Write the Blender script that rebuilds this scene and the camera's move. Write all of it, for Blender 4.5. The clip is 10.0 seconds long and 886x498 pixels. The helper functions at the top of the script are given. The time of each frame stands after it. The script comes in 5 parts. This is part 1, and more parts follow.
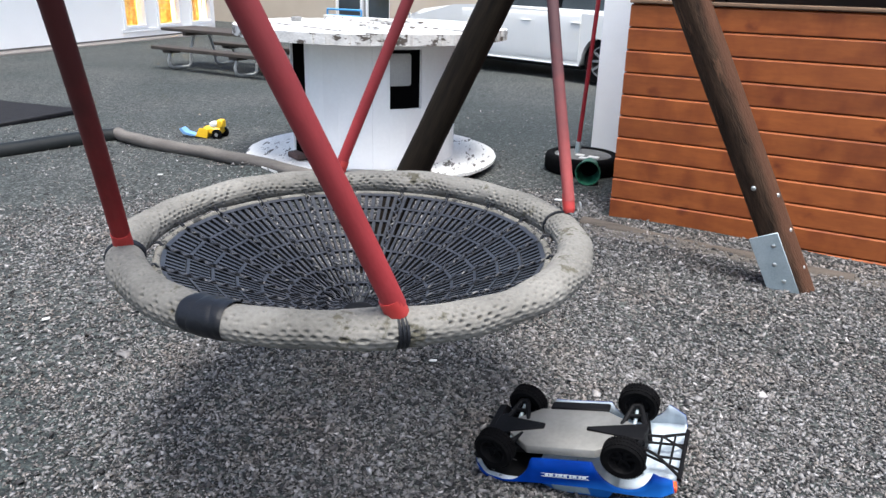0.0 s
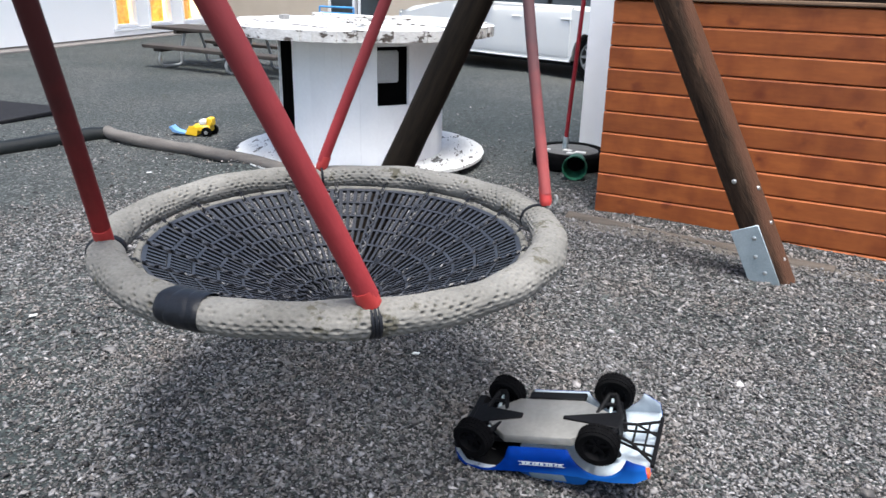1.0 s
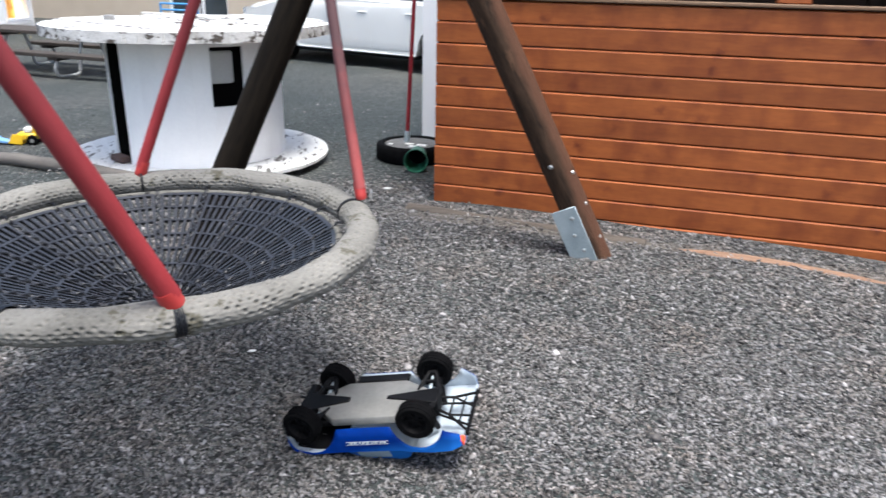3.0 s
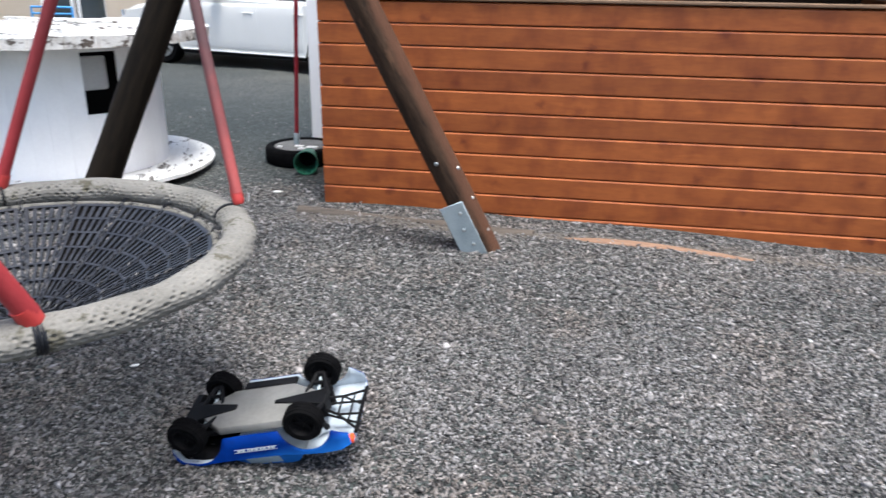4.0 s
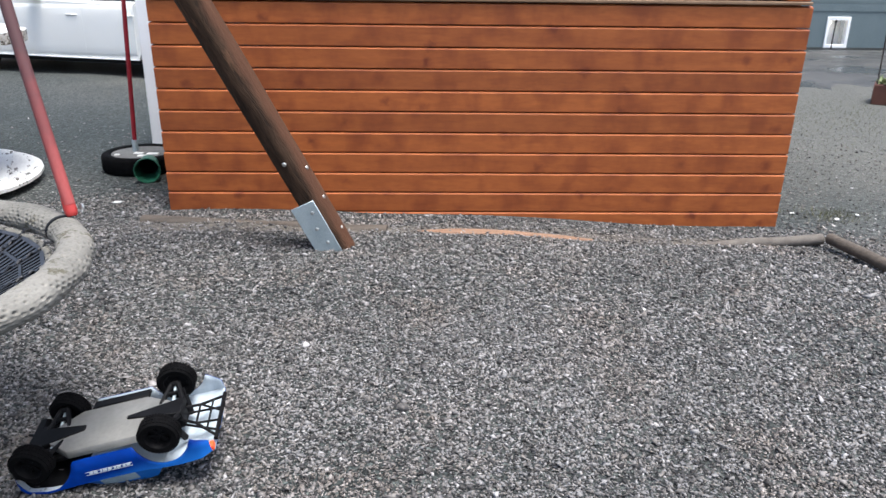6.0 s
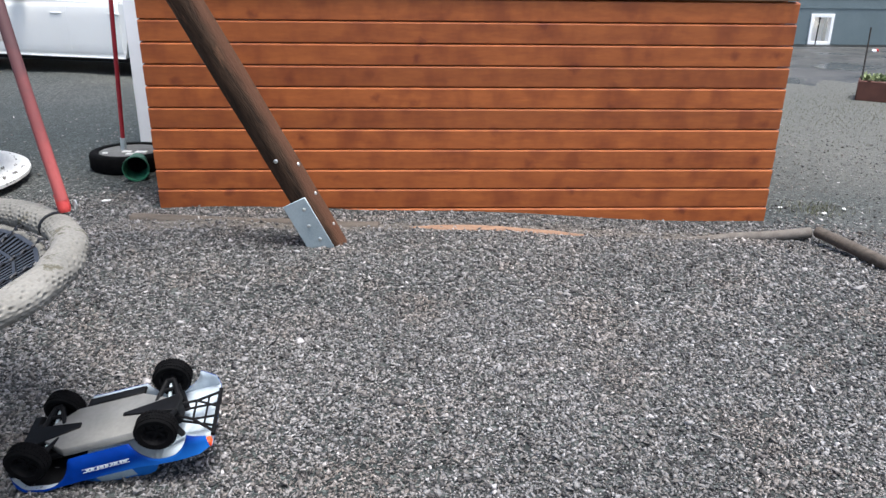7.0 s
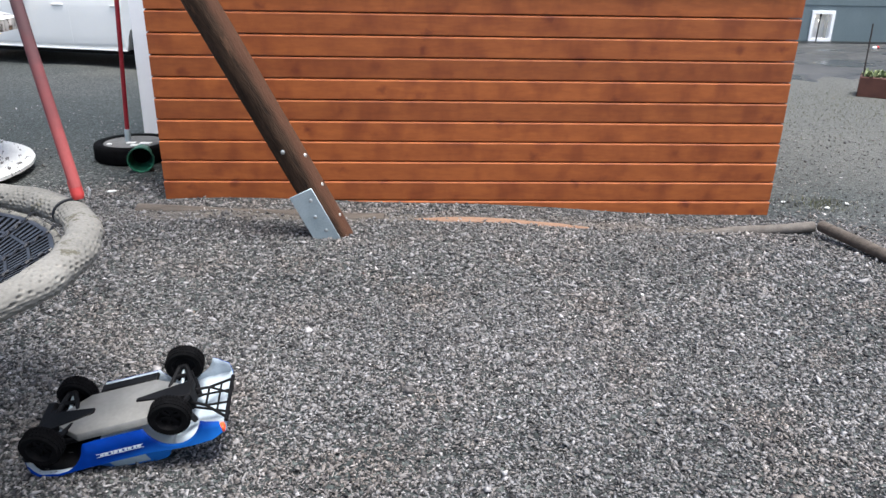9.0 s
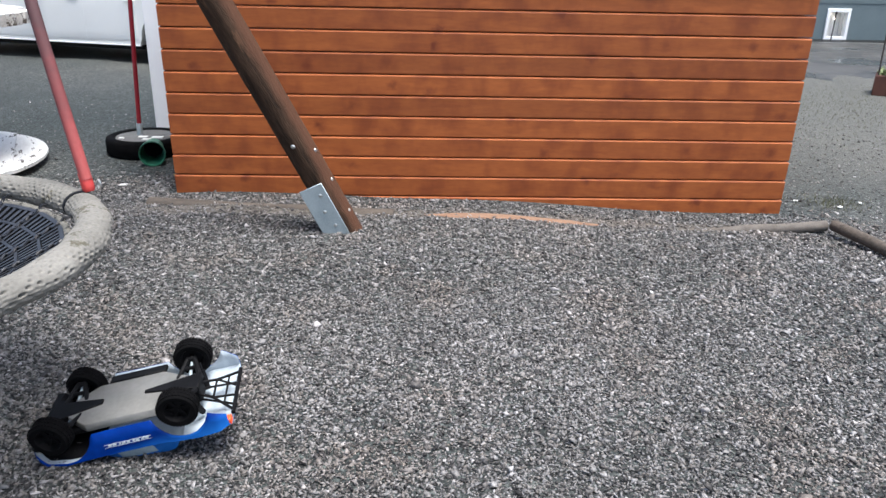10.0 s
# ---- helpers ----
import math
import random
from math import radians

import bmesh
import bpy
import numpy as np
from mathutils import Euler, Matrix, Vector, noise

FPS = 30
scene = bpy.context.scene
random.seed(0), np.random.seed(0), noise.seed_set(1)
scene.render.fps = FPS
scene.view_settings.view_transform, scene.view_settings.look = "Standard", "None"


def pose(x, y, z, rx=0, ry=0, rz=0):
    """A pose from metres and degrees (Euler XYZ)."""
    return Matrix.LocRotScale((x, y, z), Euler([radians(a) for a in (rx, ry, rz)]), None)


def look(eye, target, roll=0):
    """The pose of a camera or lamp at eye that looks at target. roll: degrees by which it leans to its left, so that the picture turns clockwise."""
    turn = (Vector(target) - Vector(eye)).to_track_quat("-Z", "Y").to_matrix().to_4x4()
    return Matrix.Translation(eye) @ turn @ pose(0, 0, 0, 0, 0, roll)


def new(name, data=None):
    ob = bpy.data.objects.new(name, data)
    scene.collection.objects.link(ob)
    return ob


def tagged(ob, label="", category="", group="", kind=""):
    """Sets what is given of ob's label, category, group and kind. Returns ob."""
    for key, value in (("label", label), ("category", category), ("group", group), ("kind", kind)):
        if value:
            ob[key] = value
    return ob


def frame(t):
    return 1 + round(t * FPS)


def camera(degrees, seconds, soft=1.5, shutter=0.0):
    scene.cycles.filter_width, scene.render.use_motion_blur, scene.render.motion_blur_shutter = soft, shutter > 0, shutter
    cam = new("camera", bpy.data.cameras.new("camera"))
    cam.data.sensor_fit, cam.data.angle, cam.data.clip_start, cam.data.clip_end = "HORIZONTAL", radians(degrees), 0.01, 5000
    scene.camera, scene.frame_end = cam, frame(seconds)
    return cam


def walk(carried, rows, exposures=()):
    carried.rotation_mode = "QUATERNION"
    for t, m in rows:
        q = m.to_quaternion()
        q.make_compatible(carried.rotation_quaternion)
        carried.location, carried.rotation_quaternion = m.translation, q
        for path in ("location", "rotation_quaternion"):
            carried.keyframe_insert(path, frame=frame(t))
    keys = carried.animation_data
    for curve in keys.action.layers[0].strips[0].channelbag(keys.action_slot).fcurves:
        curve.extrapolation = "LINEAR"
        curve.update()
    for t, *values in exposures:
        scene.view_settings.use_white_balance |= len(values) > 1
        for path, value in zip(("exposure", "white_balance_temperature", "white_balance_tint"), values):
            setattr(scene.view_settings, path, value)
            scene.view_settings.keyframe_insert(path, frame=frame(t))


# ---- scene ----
cam = camera(61.5, 10.0, soft=1.45, shutter=0.6)
PATH = [
    (0, (1.079, -4.013, 1.243), (0.194, -2.353, 0.563), 1.6),
    (0.5, (1.106, -4.015, 1.243), (0.222, -2.356, 0.561), 1.4),
    (1, (1.138, -4.02, 1.245), (0.264, -2.357, 0.558), 1.3),
    (1.5, (1.174, -4.026, 1.246), (0.343, -2.342, 0.556), 1.2),
    (2, (1.217, -4.033, 1.257), (0.453, -2.319, 0.565), 1.2),
    (2.5, (1.271, -4.054, 1.275), (0.604, -2.301, 0.581), 1.3),
    (4, (1.400, -4.063, 1.284), (1.087, -2.212, 0.592), 0.8),
    (4.5, (1.427, -4.084, 1.290), (1.236, -2.216, 0.599), 0.8),
    (5, (1.442, -4.094, 1.290), (1.356, -2.218, 0.601), 0.7),
    (5.5, (1.437, -4.108, 1.294), (1.44, -2.231, 0.603), 0.8),
    (6, (1.436, -4.112, 1.289), (1.493, -2.236, 0.597), 0.7),
    (7.5, (1.395, -4.13, 1.277), (1.489, -2.258, 0.579), 0.7),
    (8, (1.382, -4.14, 1.276), (1.48, -2.27, 0.575), 0.8),
    (8.5, (1.378, -4.142, 1.271), (1.476, -2.273, 0.567), 0.9),
    (9, (1.373, -4.138, 1.264), (1.469, -2.269, 0.558), 1.0),
    (9.5, (1.378, -4.138, 1.261), (1.463, -2.271, 0.551), 1.1),
    (10, (1.380, -4.138, 1.258), (1.448, -2.271, 0.544), 1.2),
]
walk(cam, [(t, look(eye, target, roll)) for t, eye, target, roll in PATH], exposures=((0, 1.12, 6300, 8), (10, 1.12, 6300, 8)))

# ---- world and light ----
world = bpy.data.worlds.new("sky")
scene.world = world
world.use_nodes = True
wn = world.node_tree.nodes
wn.clear()
sky = wn.new("ShaderNodeTexSky")
sky.sky_type, sky.sun_disc = "NISHITA", False
sky.sun_elevation, sky.sun_rotation = radians(69), radians(135)
sky.dust_density, sky.ozone_density = 4.0, 1.0
back = wn.new("ShaderNodeBackground")
back.inputs["Strength"].default_value = 0.145
wout = wn.new("ShaderNodeOutputWorld")
world.node_tree.links.new(sky.outputs[0], back.inputs[0])
world.node_tree.links.new(back.outputs[0], wout.inputs[0])

sun_data = bpy.data.lights.new("sun", "SUN")
sun_data.energy, sun_data.angle, sun_data.color = 2.6, radians(24), (1.0, 0.985, 0.96)
sun = new("sun", sun_data)
sun.matrix_world = look((1.4, -3.0, 9.0), (0.0, -1.6, 0.0))

# ---- materials ----


def surface(name, dark, light, scale=8.0, rough=0.7, bump=0.2, fine=90.0, stretch=(1, 1, 1), metal=0.0, coords="world",
            spread=0.0, island=False, spots=None, coat=0.0, bump_dist=0.01, fine_mix=0.35, spec=0.5):
    """A material with coarse and fine variation between two colours, relief, and optional spots of a third colour."""
    m = bpy.data.materials.new(name)
    m.use_nodes = True
    nt = m.node_tree
    nodes, links = nt.nodes, nt.links
    bsdf = nodes["Principled BSDF"]
    if coords == "world":
        src = nodes.new("ShaderNodeNewGeometry").outputs["Position"]
    else:
        src = nodes.new("ShaderNodeTexCoord").outputs["Object"]
    vec = nodes.new("ShaderNodeVectorMath")
    vec.operation = "MULTIPLY"
    vec.inputs[1].default_value = stretch
    links.new(src, vec.inputs[0])
    info = nodes.new("ShaderNodeObjectInfo")
    add = nodes.new("ShaderNodeVectorMath")
    add.operation = "MULTIPLY_ADD"
    comb = nodes.new("ShaderNodeCombineXYZ")
    for i in range(3):
        links.new(info.outputs["Random"], comb.inputs[i])
    links.new(comb.outputs[0], add.inputs[0])
    add.inputs[1].default_value = (17, 31, 23) if spread else (0, 0, 0)
    links.new(vec.outputs[0], add.inputs[2])
    coarse = nodes.new("ShaderNodeTexNoise")
    coarse.inputs["Scale"].default_value, coarse.inputs["Detail"].default_value = scale, 4
    small = nodes.new("ShaderNodeTexNoise")
    small.inputs["Scale"].default_value, small.inputs["Detail"].default_value = fine, 3
    for n in (coarse, small):
        links.new(add.outputs[0], n.inputs["Vector"])
    mix = nodes.new("ShaderNodeMix")
    mix.inputs[0].default_value = fine_mix
    links.new(coarse.outputs["Fac"], mix.inputs[2])
    links.new(small.outputs["Fac"], mix.inputs[3])
    fac = mix.outputs[0]
    ramp = nodes.new("ShaderNodeValToRGB")
    ramp.color_ramp.elements[0].position, ramp.color_ramp.elements[0].color = 0.3, (*dark, 1)
    ramp.color_ramp.elements[1].position, ramp.color_ramp.elements[1].color = 0.7, (*light, 1)
    links.new(fac, ramp.inputs[0])
    col = ramp.outputs[0]
    if spread or island:
        hsv = nodes.new("ShaderNodeHueSaturation")
        rng = nodes.new("ShaderNodeMapRange")
        rng.inputs["To Min"].default_value, rng.inputs["To Max"].default_value = 1 - (spread or 0.5), 1 + (spread or 0.5)
        links.new(nodes.new("ShaderNodeNewGeometry").outputs["Random Per Island"] if island else info.outputs["Random"], rng.inputs[0])
        links.new(rng.outputs[0], hsv.inputs["Value"])
        links.new(col, hsv.inputs["Color"])
        col = hsv.outputs[0]
    if spots:
        colour, size, amount = spots
        sp = nodes.new("ShaderNodeTexNoise")
        sp.inputs["Scale"].default_value, sp.inputs["Detail"].default_value = size, 6
        sp.inputs["Roughness"].default_value = 0.7
        links.new(add.outputs[0], sp.inputs["Vector"])
        cut = nodes.new("ShaderNodeValToRGB")
        cut.color_ramp.elements[0].position, cut.color_ramp.elements[1].position = 1 - amount, 1 - amount + 0.04
        links.new(sp.outputs["Fac"], cut.inputs[0])
        mx = nodes.new("ShaderNodeMix")
        mx.data_type = "RGBA"
        links.new(cut.outputs[0], mx.inputs[0])
        links.new(col, mx.inputs[6])
        mx.inputs[7].default_value = (*colour, 1)
        col = mx.outputs[2]
    links.new(col, bsdf.inputs["Base Color"])
    bsdf.inputs["Roughness"].default_value = rough
    bsdf.inputs["Metallic"].default_value = metal
    bsdf.inputs["Coat Weight"].default_value = coat
    bsdf.inputs["Specular IOR Level"].default_value = spec
    if bump:
        b = nodes.new("ShaderNodeBump")
        b.inputs["Strength"].default_value, b.inputs["Distance"].default_value = bump, bump_dist
        links.new(fac, b.inputs["Height"])
        links.new(b.outputs[0], bsdf.inputs["Normal"])
    return m


def stained_wood(name, dark, light, knots, spread=0.12):
    """Stained boards with long grain and dark knots; the grain runs along x."""
    m = surface(name, dark, light, scale=5, fine=14, stretch=(1.4, 6, 6), rough=0.55, bump=0.25, spread=spread, bump_dist=0.004)
    nt = m.node_tree
    nodes, links = nt.nodes, nt.links
    bsdf = nodes["Principled BSDF"]
    old = bsdf.inputs["Base Color"].links[0].from_socket
    pos = nodes.new("ShaderNodeNewGeometry").outputs["Position"]
    sep = nodes.new("ShaderNodeSeparateXYZ")
    links.new(pos, sep.inputs[0])
    flat = nodes.new("ShaderNodeCombineXYZ")
    for axis, scale in (("X", 4.6), ("Z", 5.6)):
        mul = nodes.new("ShaderNodeMath")
        mul.operation, mul.inputs[1].default_value = "MULTIPLY", scale
        links.new(sep.outputs[axis], mul.inputs[0])
        links.new(mul.outputs[0], flat.inputs["X" if axis == "X" else "Y"])
    warp = nodes.new("ShaderNodeTexNoise")
    warp.inputs["Scale"].default_value = 22
    links.new(pos, warp.inputs["Vector"])
    bent = nodes.new("ShaderNodeVectorMath")
    bent.operation = "MULTIPLY_ADD"
    bent.inputs[1].default_value = (0.34, 0.34, 0)
    links.new(warp.outputs["Color"], bent.inputs[0])
    links.new(flat.outputs[0], bent.inputs[2])
    vor = nodes.new("ShaderNodeTexVoronoi")
    vor.voronoi_dimensions = "2D"
    vor.inputs["Scale"].default_value = 1.0
    links.new(bent.outputs[0], vor.inputs["Vector"])
    ramp = nodes.new("ShaderNodeValToRGB")
    ramp.color_ramp.elements[0].position, ramp.color_ramp.elements[0].color = 0.02, (1, 1, 1, 1)
    ramp.color_ramp.elements[1].position, ramp.color_ramp.elements[1].color = 0.19, (0, 0, 0, 1)
    links.new(vor.outputs["Distance"], ramp.inputs[0])
    # about half of the cells have a knot, some faint
    few = nodes.new("ShaderNodeSeparateColor")
    links.new(vor.outputs["Color"], few.inputs[0])
    strength = nodes.new("ShaderNodeMapRange")
    strength.inputs["From Min"].default_value, strength.inputs["From Max"].default_value = 0.42, 1.0
    strength.inputs["To Max"].default_value = 0.95
    links.new(few.outputs[0], strength.inputs[0])
    # blotches of darker stain along a board
    blot = nodes.new("ShaderNodeTexNoise")
    blot.inputs["Scale"].default_value, blot.inputs["Detail"].default_value = 1.0, 3
    own = nodes.new("ShaderNodeVectorMath")
    own.operation = "MULTIPLY_ADD"
    own.inputs[1].default_value = (8, 8, 5)
    links.new(pos, own.inputs[0])
    jump = nodes.new("ShaderNodeMath")
    jump.operation, jump.inputs[1].default_value = "MULTIPLY", 40
    links.new(nodes.new("ShaderNodeObjectInfo").outputs["Random"], jump.inputs[0])
    links.new(jump.outputs[0], own.inputs[2])
    links.new(own.outputs[0], blot.inputs["Vector"])
    cut = nodes.new("ShaderNodeMapRange")
    cut.inputs["From Min"].default_value, cut.inputs["From Max"].default_value = 0.45, 0.70
    cut.inputs["To Max"].default_value = 0.62
    links.new(blot.outputs["Fac"], cut.inputs[0])
    top = nodes.new("ShaderNodeMath")
    top.operation, top.use_clamp = "MULTIPLY_ADD", True
    links.new(ramp.outputs[0], top.inputs[0])
    links.new(strength.outputs[0], top.inputs[1])
    links.new(cut.outputs[0], top.inputs[2])
    mx = nodes.new("ShaderNodeMix")
    mx.data_type = "RGBA"
    links.new(top.outputs[0], mx.inputs[0])
    links.new(old, mx.inputs[6])
    mx.inputs[7].default_value = (*knots, 1)
    links.new(mx.outputs[2], bsdf.inputs["Base Color"])
    return m


def stones_material(name):
    """Crushed stone: each piece has its own grey, a few brown or pale."""
    m = bpy.data.materials.new(name)
    m.use_nodes = True
    nt = m.node_tree
    nodes, links = nt.nodes, nt.links
    bsdf = nodes["Principled BSDF"]
    ramp = nodes.new("ShaderNodeValToRGB")
    els = ramp.color_ramp.elements
    els[0].position, els[0].color = 0.0, (0.0147, 0.0138, 0.0138, 1)
    els[1].position, els[1].color = 1.0, (0.4232, 0.4048, 0.4002, 1)
    for p, c in ((0.14, (0.0423, 0.0396, 0.0396)), (0.30, (0.0966, 0.0911, 0.0892)), (0.45, (0.1582, 0.1435, 0.1325)), (0.60, (0.1656, 0.1592, 0.1564)),
                 (0.80, (0.2070, 0.1987, 0.1950)), (0.92, (0.2484, 0.2392, 0.2364)), (0.975, (0.3312, 0.3174, 0.3128))):
        e = els.new(p)
        e.color = (*c, 1)
    links.new(nodes.new("ShaderNodeNewGeometry").outputs["Random Per Island"], ramp.inputs[0])
    no = nodes.new("ShaderNodeTexNoise")
    no.inputs["Scale"].default_value = 160
    big = nodes.new("ShaderNodeTexNoise")
    big.inputs["Scale"].default_value, big.inputs["Detail"].default_value = 1.3, 4
    rg = nodes.new("ShaderNodeMapRange")
    rg.inputs["From Min"].default_value, rg.inputs["From Max"].default_value = 0.3, 0.7
    rg.inputs["To Min"].default_value, rg.inputs["To Max"].default_value = 0.8, 1.15
    pos = nodes.new("ShaderNodeNewGeometry")
    links.new(pos.outputs["Position"], no.inputs["Vector"])
    links.new(pos.outputs["Position"], big.inputs["Vector"])
    links.new(big.outputs["Fac"], rg.inputs[0])
    hsv = nodes.new("ShaderNodeHueSaturation")
    links.new(ramp.outputs[0], hsv.inputs["Color"])
    links.new(rg.outputs[0], hsv.inputs["Value"])
    # patches where earth has stained the stones
    earth = nodes.new("ShaderNodeTexNoise")
    earth.inputs["Scale"].default_value, earth.inputs["Detail"].default_value = 2.6, 5
    links.new(pos.outputs["Position"], earth.inputs["Vector"])
    much = nodes.new("ShaderNodeMapRange")
    much.inputs["From Min"].default_value, much.inputs["From Max"].default_value = 0.5, 0.68
    much.inputs["To Max"].default_value = 0.75
    links.new(earth.outputs["Fac"], much.inputs[0])
    tint = nodes.new("ShaderNodeMix")
    tint.data_type, tint.blend_type = "RGBA", "MULTIPLY"
    links.new(much.outputs[0], tint.inputs[0])
    links.new(hsv.outputs[0], tint.inputs[6])
    tint.inputs[7].default_value = (0.95, 0.86, 0.79, 1)
    links.new(tint.outputs[2], bsdf.inputs["Base Color"])
    bsdf.inputs["Roughness"].default_value = 0.75
    b = nodes.new("ShaderNodeBump")
    b.inputs["Strength"].default_value, b.inputs["Distance"].default_value = 0.3, 0.003
    links.new(no.outputs["Fac"], b.inputs["Height"])
    links.new(b.outputs[0], bsdf.inputs["Normal"])
    return m


def ground_material(name):
    """Gravel bed under and beyond the loose stones, with earth and darker green patches."""
    m = bpy.data.materials.new(name)
    m.use_nodes = True
    nt = m.node_tree
    nodes, links = nt.nodes, nt.links
    bsdf = nodes["Principled BSDF"]
    pos = nodes.new("ShaderNodeNewGeometry").outputs["Position"]
    vor = nodes.new("ShaderNodeTexVoronoi")
    vor.inputs["Scale"].default_value = 75
    links.new(pos, vor.inputs["Vector"])
    sep = nodes.new("ShaderNodeSeparateColor")
    links.new(vor.outputs["Color"], sep.inputs[0])
    ramp = nodes.new("ShaderNodeValToRGB")
    els = ramp.color_ramp.elements
    els[0].color, els[1].color = (0.0055, 0.0060, 0.0060, 1), (0.1748, 0.1766, 0.1730, 1)
    e = els.new(0.5)
    e.color = (0.0396, 0.0428, 0.0423, 1)
    e = els.new(0.85)
    e.color = (0.0708, 0.0736, 0.0727, 1)
    links.new(sep.outputs[0], ramp.inputs[0])
    big = nodes.new("ShaderNodeTexNoise")
    big.inputs["Scale"].default_value, big.inputs["Detail"].default_value = 0.7, 6
    links.new(pos, big.inputs["Vector"])
    r2 = nodes.new("ShaderNodeValToRGB")
    r2.color_ramp.elements[0].position, r2.color_ramp.elements[0].color = 0.35, (0.50, 0.60, 0.575, 1)
    r2.color_ramp.elements[1].position, r2.color_ramp.elements[1].color = 0.65, (0.98, 0.99, 0.94, 1)
    links.new(big.outputs["Fac"], r2.inputs[0])
    mul = nodes.new("ShaderNodeMix")
    mul.data_type, mul.blend_type = "RGBA", "MULTIPLY"
    mul.inputs[0].default_value = 1
    links.new(ramp.outputs[0], mul.inputs[6])
    links.new(r2.outputs[0], mul.inputs[7])
    # a darker, greener patch between the cable drum and the parked car
    flat = nodes.new("ShaderNodeVectorMath")
    flat.operation = "MULTIPLY_ADD"
    flat.inputs[1].default_value, flat.inputs[2].default_value = (0.36, 0.50, 0), (0.25, -1.25, 0)
    links.new(pos, flat.inputs[0])
    away = nodes.new("ShaderNodeVectorMath")
    away.operation = "LENGTH"
    links.new(flat.outputs[0], away.inputs[0])
    ragged = nodes.new("ShaderNodeMath")
    ragged.operation, ragged.inputs[1].default_value = "MULTIPLY_ADD", 0.9
    links.new(big.outputs["Fac"], ragged.inputs[0])
    links.new(away.outputs["Value"], ragged.inputs[2])
    dulled = nodes.new("ShaderNodeMapRange")
    dulled.inputs["From Min"].default_value, dulled.inputs["From Max"].default_value = 1.5, 1.1
    links.new(ragged.outputs[0], dulled.inputs[0])
    dulled_bed = nodes.new("ShaderNodeMix")
    dulled_bed.data_type, dulled_bed.blend_type = "RGBA", "MULTIPLY"
    links.new(dulled.outputs[0], dulled_bed.inputs[0])
    links.new(mul.outputs[2], dulled_bed.inputs[6])
    dulled_bed.inputs[7].default_value = (0.62, 0.69, 0.69, 1)
    # east of the shelter the yard is trodden earth with fine grit, paler and greener
    sepp = nodes.new("ShaderNodeSeparateXYZ")
    links.new(pos, sepp.inputs[0])
    edge = nodes.new("ShaderNodeMath")
    edge.operation, edge.inputs[1].default_value = "MULTIPLY_ADD", 3.0
    links.new(big.outputs["Fac"], edge.inputs[0])
    far = nodes.new("ShaderNodeMath")
    far.operation, far.inputs[1].default_value = "MULTIPLY_ADD", 1.2
    links.new(sepp.outputs["Y"], far.inputs[0])
    links.new(sepp.outputs["X"], far.inputs[2])
    links.new(far.outputs[0], edge.inputs[2])
    east = nodes.new("ShaderNodeMapRange")
    east.inputs["From Min"].default_value, east.inputs["From Max"].default_value = 5.2, 8.2
    east.inputs["To Max"].default_value = 0.92
    links.new(edge.outputs[0], east.inputs[0])
    grit = nodes.new("ShaderNodeTexNoise")
    grit.inputs["Scale"].default_value, grit.inputs["Detail"].default_value = 24, 7
    links.new(pos, grit.inputs["Vector"])
    gr = nodes.new("ShaderNodeValToRGB")
    gr.color_ramp.elements[0].position, gr.color_ramp.elements[0].color = 0.3, (0.0570, 0.0570, 0.0497, 1)
    gr.color_ramp.elements[1].position, gr.color_ramp.elements[1].color = 0.7, (0.1104, 0.1086, 0.0957, 1)
    links.new(grit.outputs["Fac"], gr.inputs[0])
    both = nodes.new("ShaderNodeMix")
    both.data_type = "RGBA"
    links.new(east.outputs[0], both.inputs[0])
    links.new(dulled_bed.outputs[2], both.inputs[6])
    links.new(gr.outputs[0], both.inputs[7])
    # a line of trodden earth over the buried logs before the shelter
    off = nodes.new("ShaderNodeMath")
    off.operation, off.inputs[1].default_value = "ADD", 0.30
    links.new(sepp.outputs["Y"], off.inputs[0])
    wide = nodes.new("ShaderNodeMath")
    wide.operation = "ABSOLUTE"
    links.new(off.outputs[0], wide.inputs[0])
    band = nodes.new("ShaderNodeMapRange")
    band.inputs["From Min"].default_value, band.inputs["From Max"].default_value = 0.10, 0.05
    band.inputs["To Max"].default_value = 0.65
    links.new(wide.outputs[0], band.inputs[0])
    dirt = nodes.new("ShaderNodeMix")
    dirt.data_type = "RGBA"
    begins = nodes.new("ShaderNodeMapRange")
    begins.inputs["From Min"].default_value, begins.inputs["From Max"].default_value = -0.35, -0.05
    links.new(sepp.outputs["X"], begins.inputs[0])
    ends = nodes.new("ShaderNodeMapRange")
    ends.inputs["From Min"].default_value, ends.inputs["From Max"].default_value = 3.6, 3.3
    links.new(sepp.outputs["X"], ends.inputs[0])
    reach = nodes.new("ShaderNodeMath")
    reach.operation = "MULTIPLY"
    links.new(begins.outputs[0], reach.inputs[0])
    links.new(ends.outputs[0], reach.inputs[1])
    share = nodes.new("ShaderNodeMath")
    share.operation = "MULTIPLY"
    links.new(band.outputs[0], share.inputs[0])
    links.new(reach.outputs[0], share.inputs[1])
    links.new(share.outputs[0], dirt.inputs[0])
    links.new(both.outputs[2], dirt.inputs[6])
    earth = nodes.new("ShaderNodeValToRGB")
    earth.color_ramp.elements[0].position, earth.color_ramp.elements[0].color = 0.3, (0.085, 0.072, 0.060, 1)
    earth.color_ramp.elements[1].position, earth.color_ramp.elements[1].color = 0.7, (0.175, 0.150, 0.127, 1)
    links.new(grit.outputs["Fac"], earth.inputs[0])
    links.new(earth.outputs[0], dirt.inputs[7])
    links.new(dirt.outputs[2], bsdf.inputs["Base Color"])
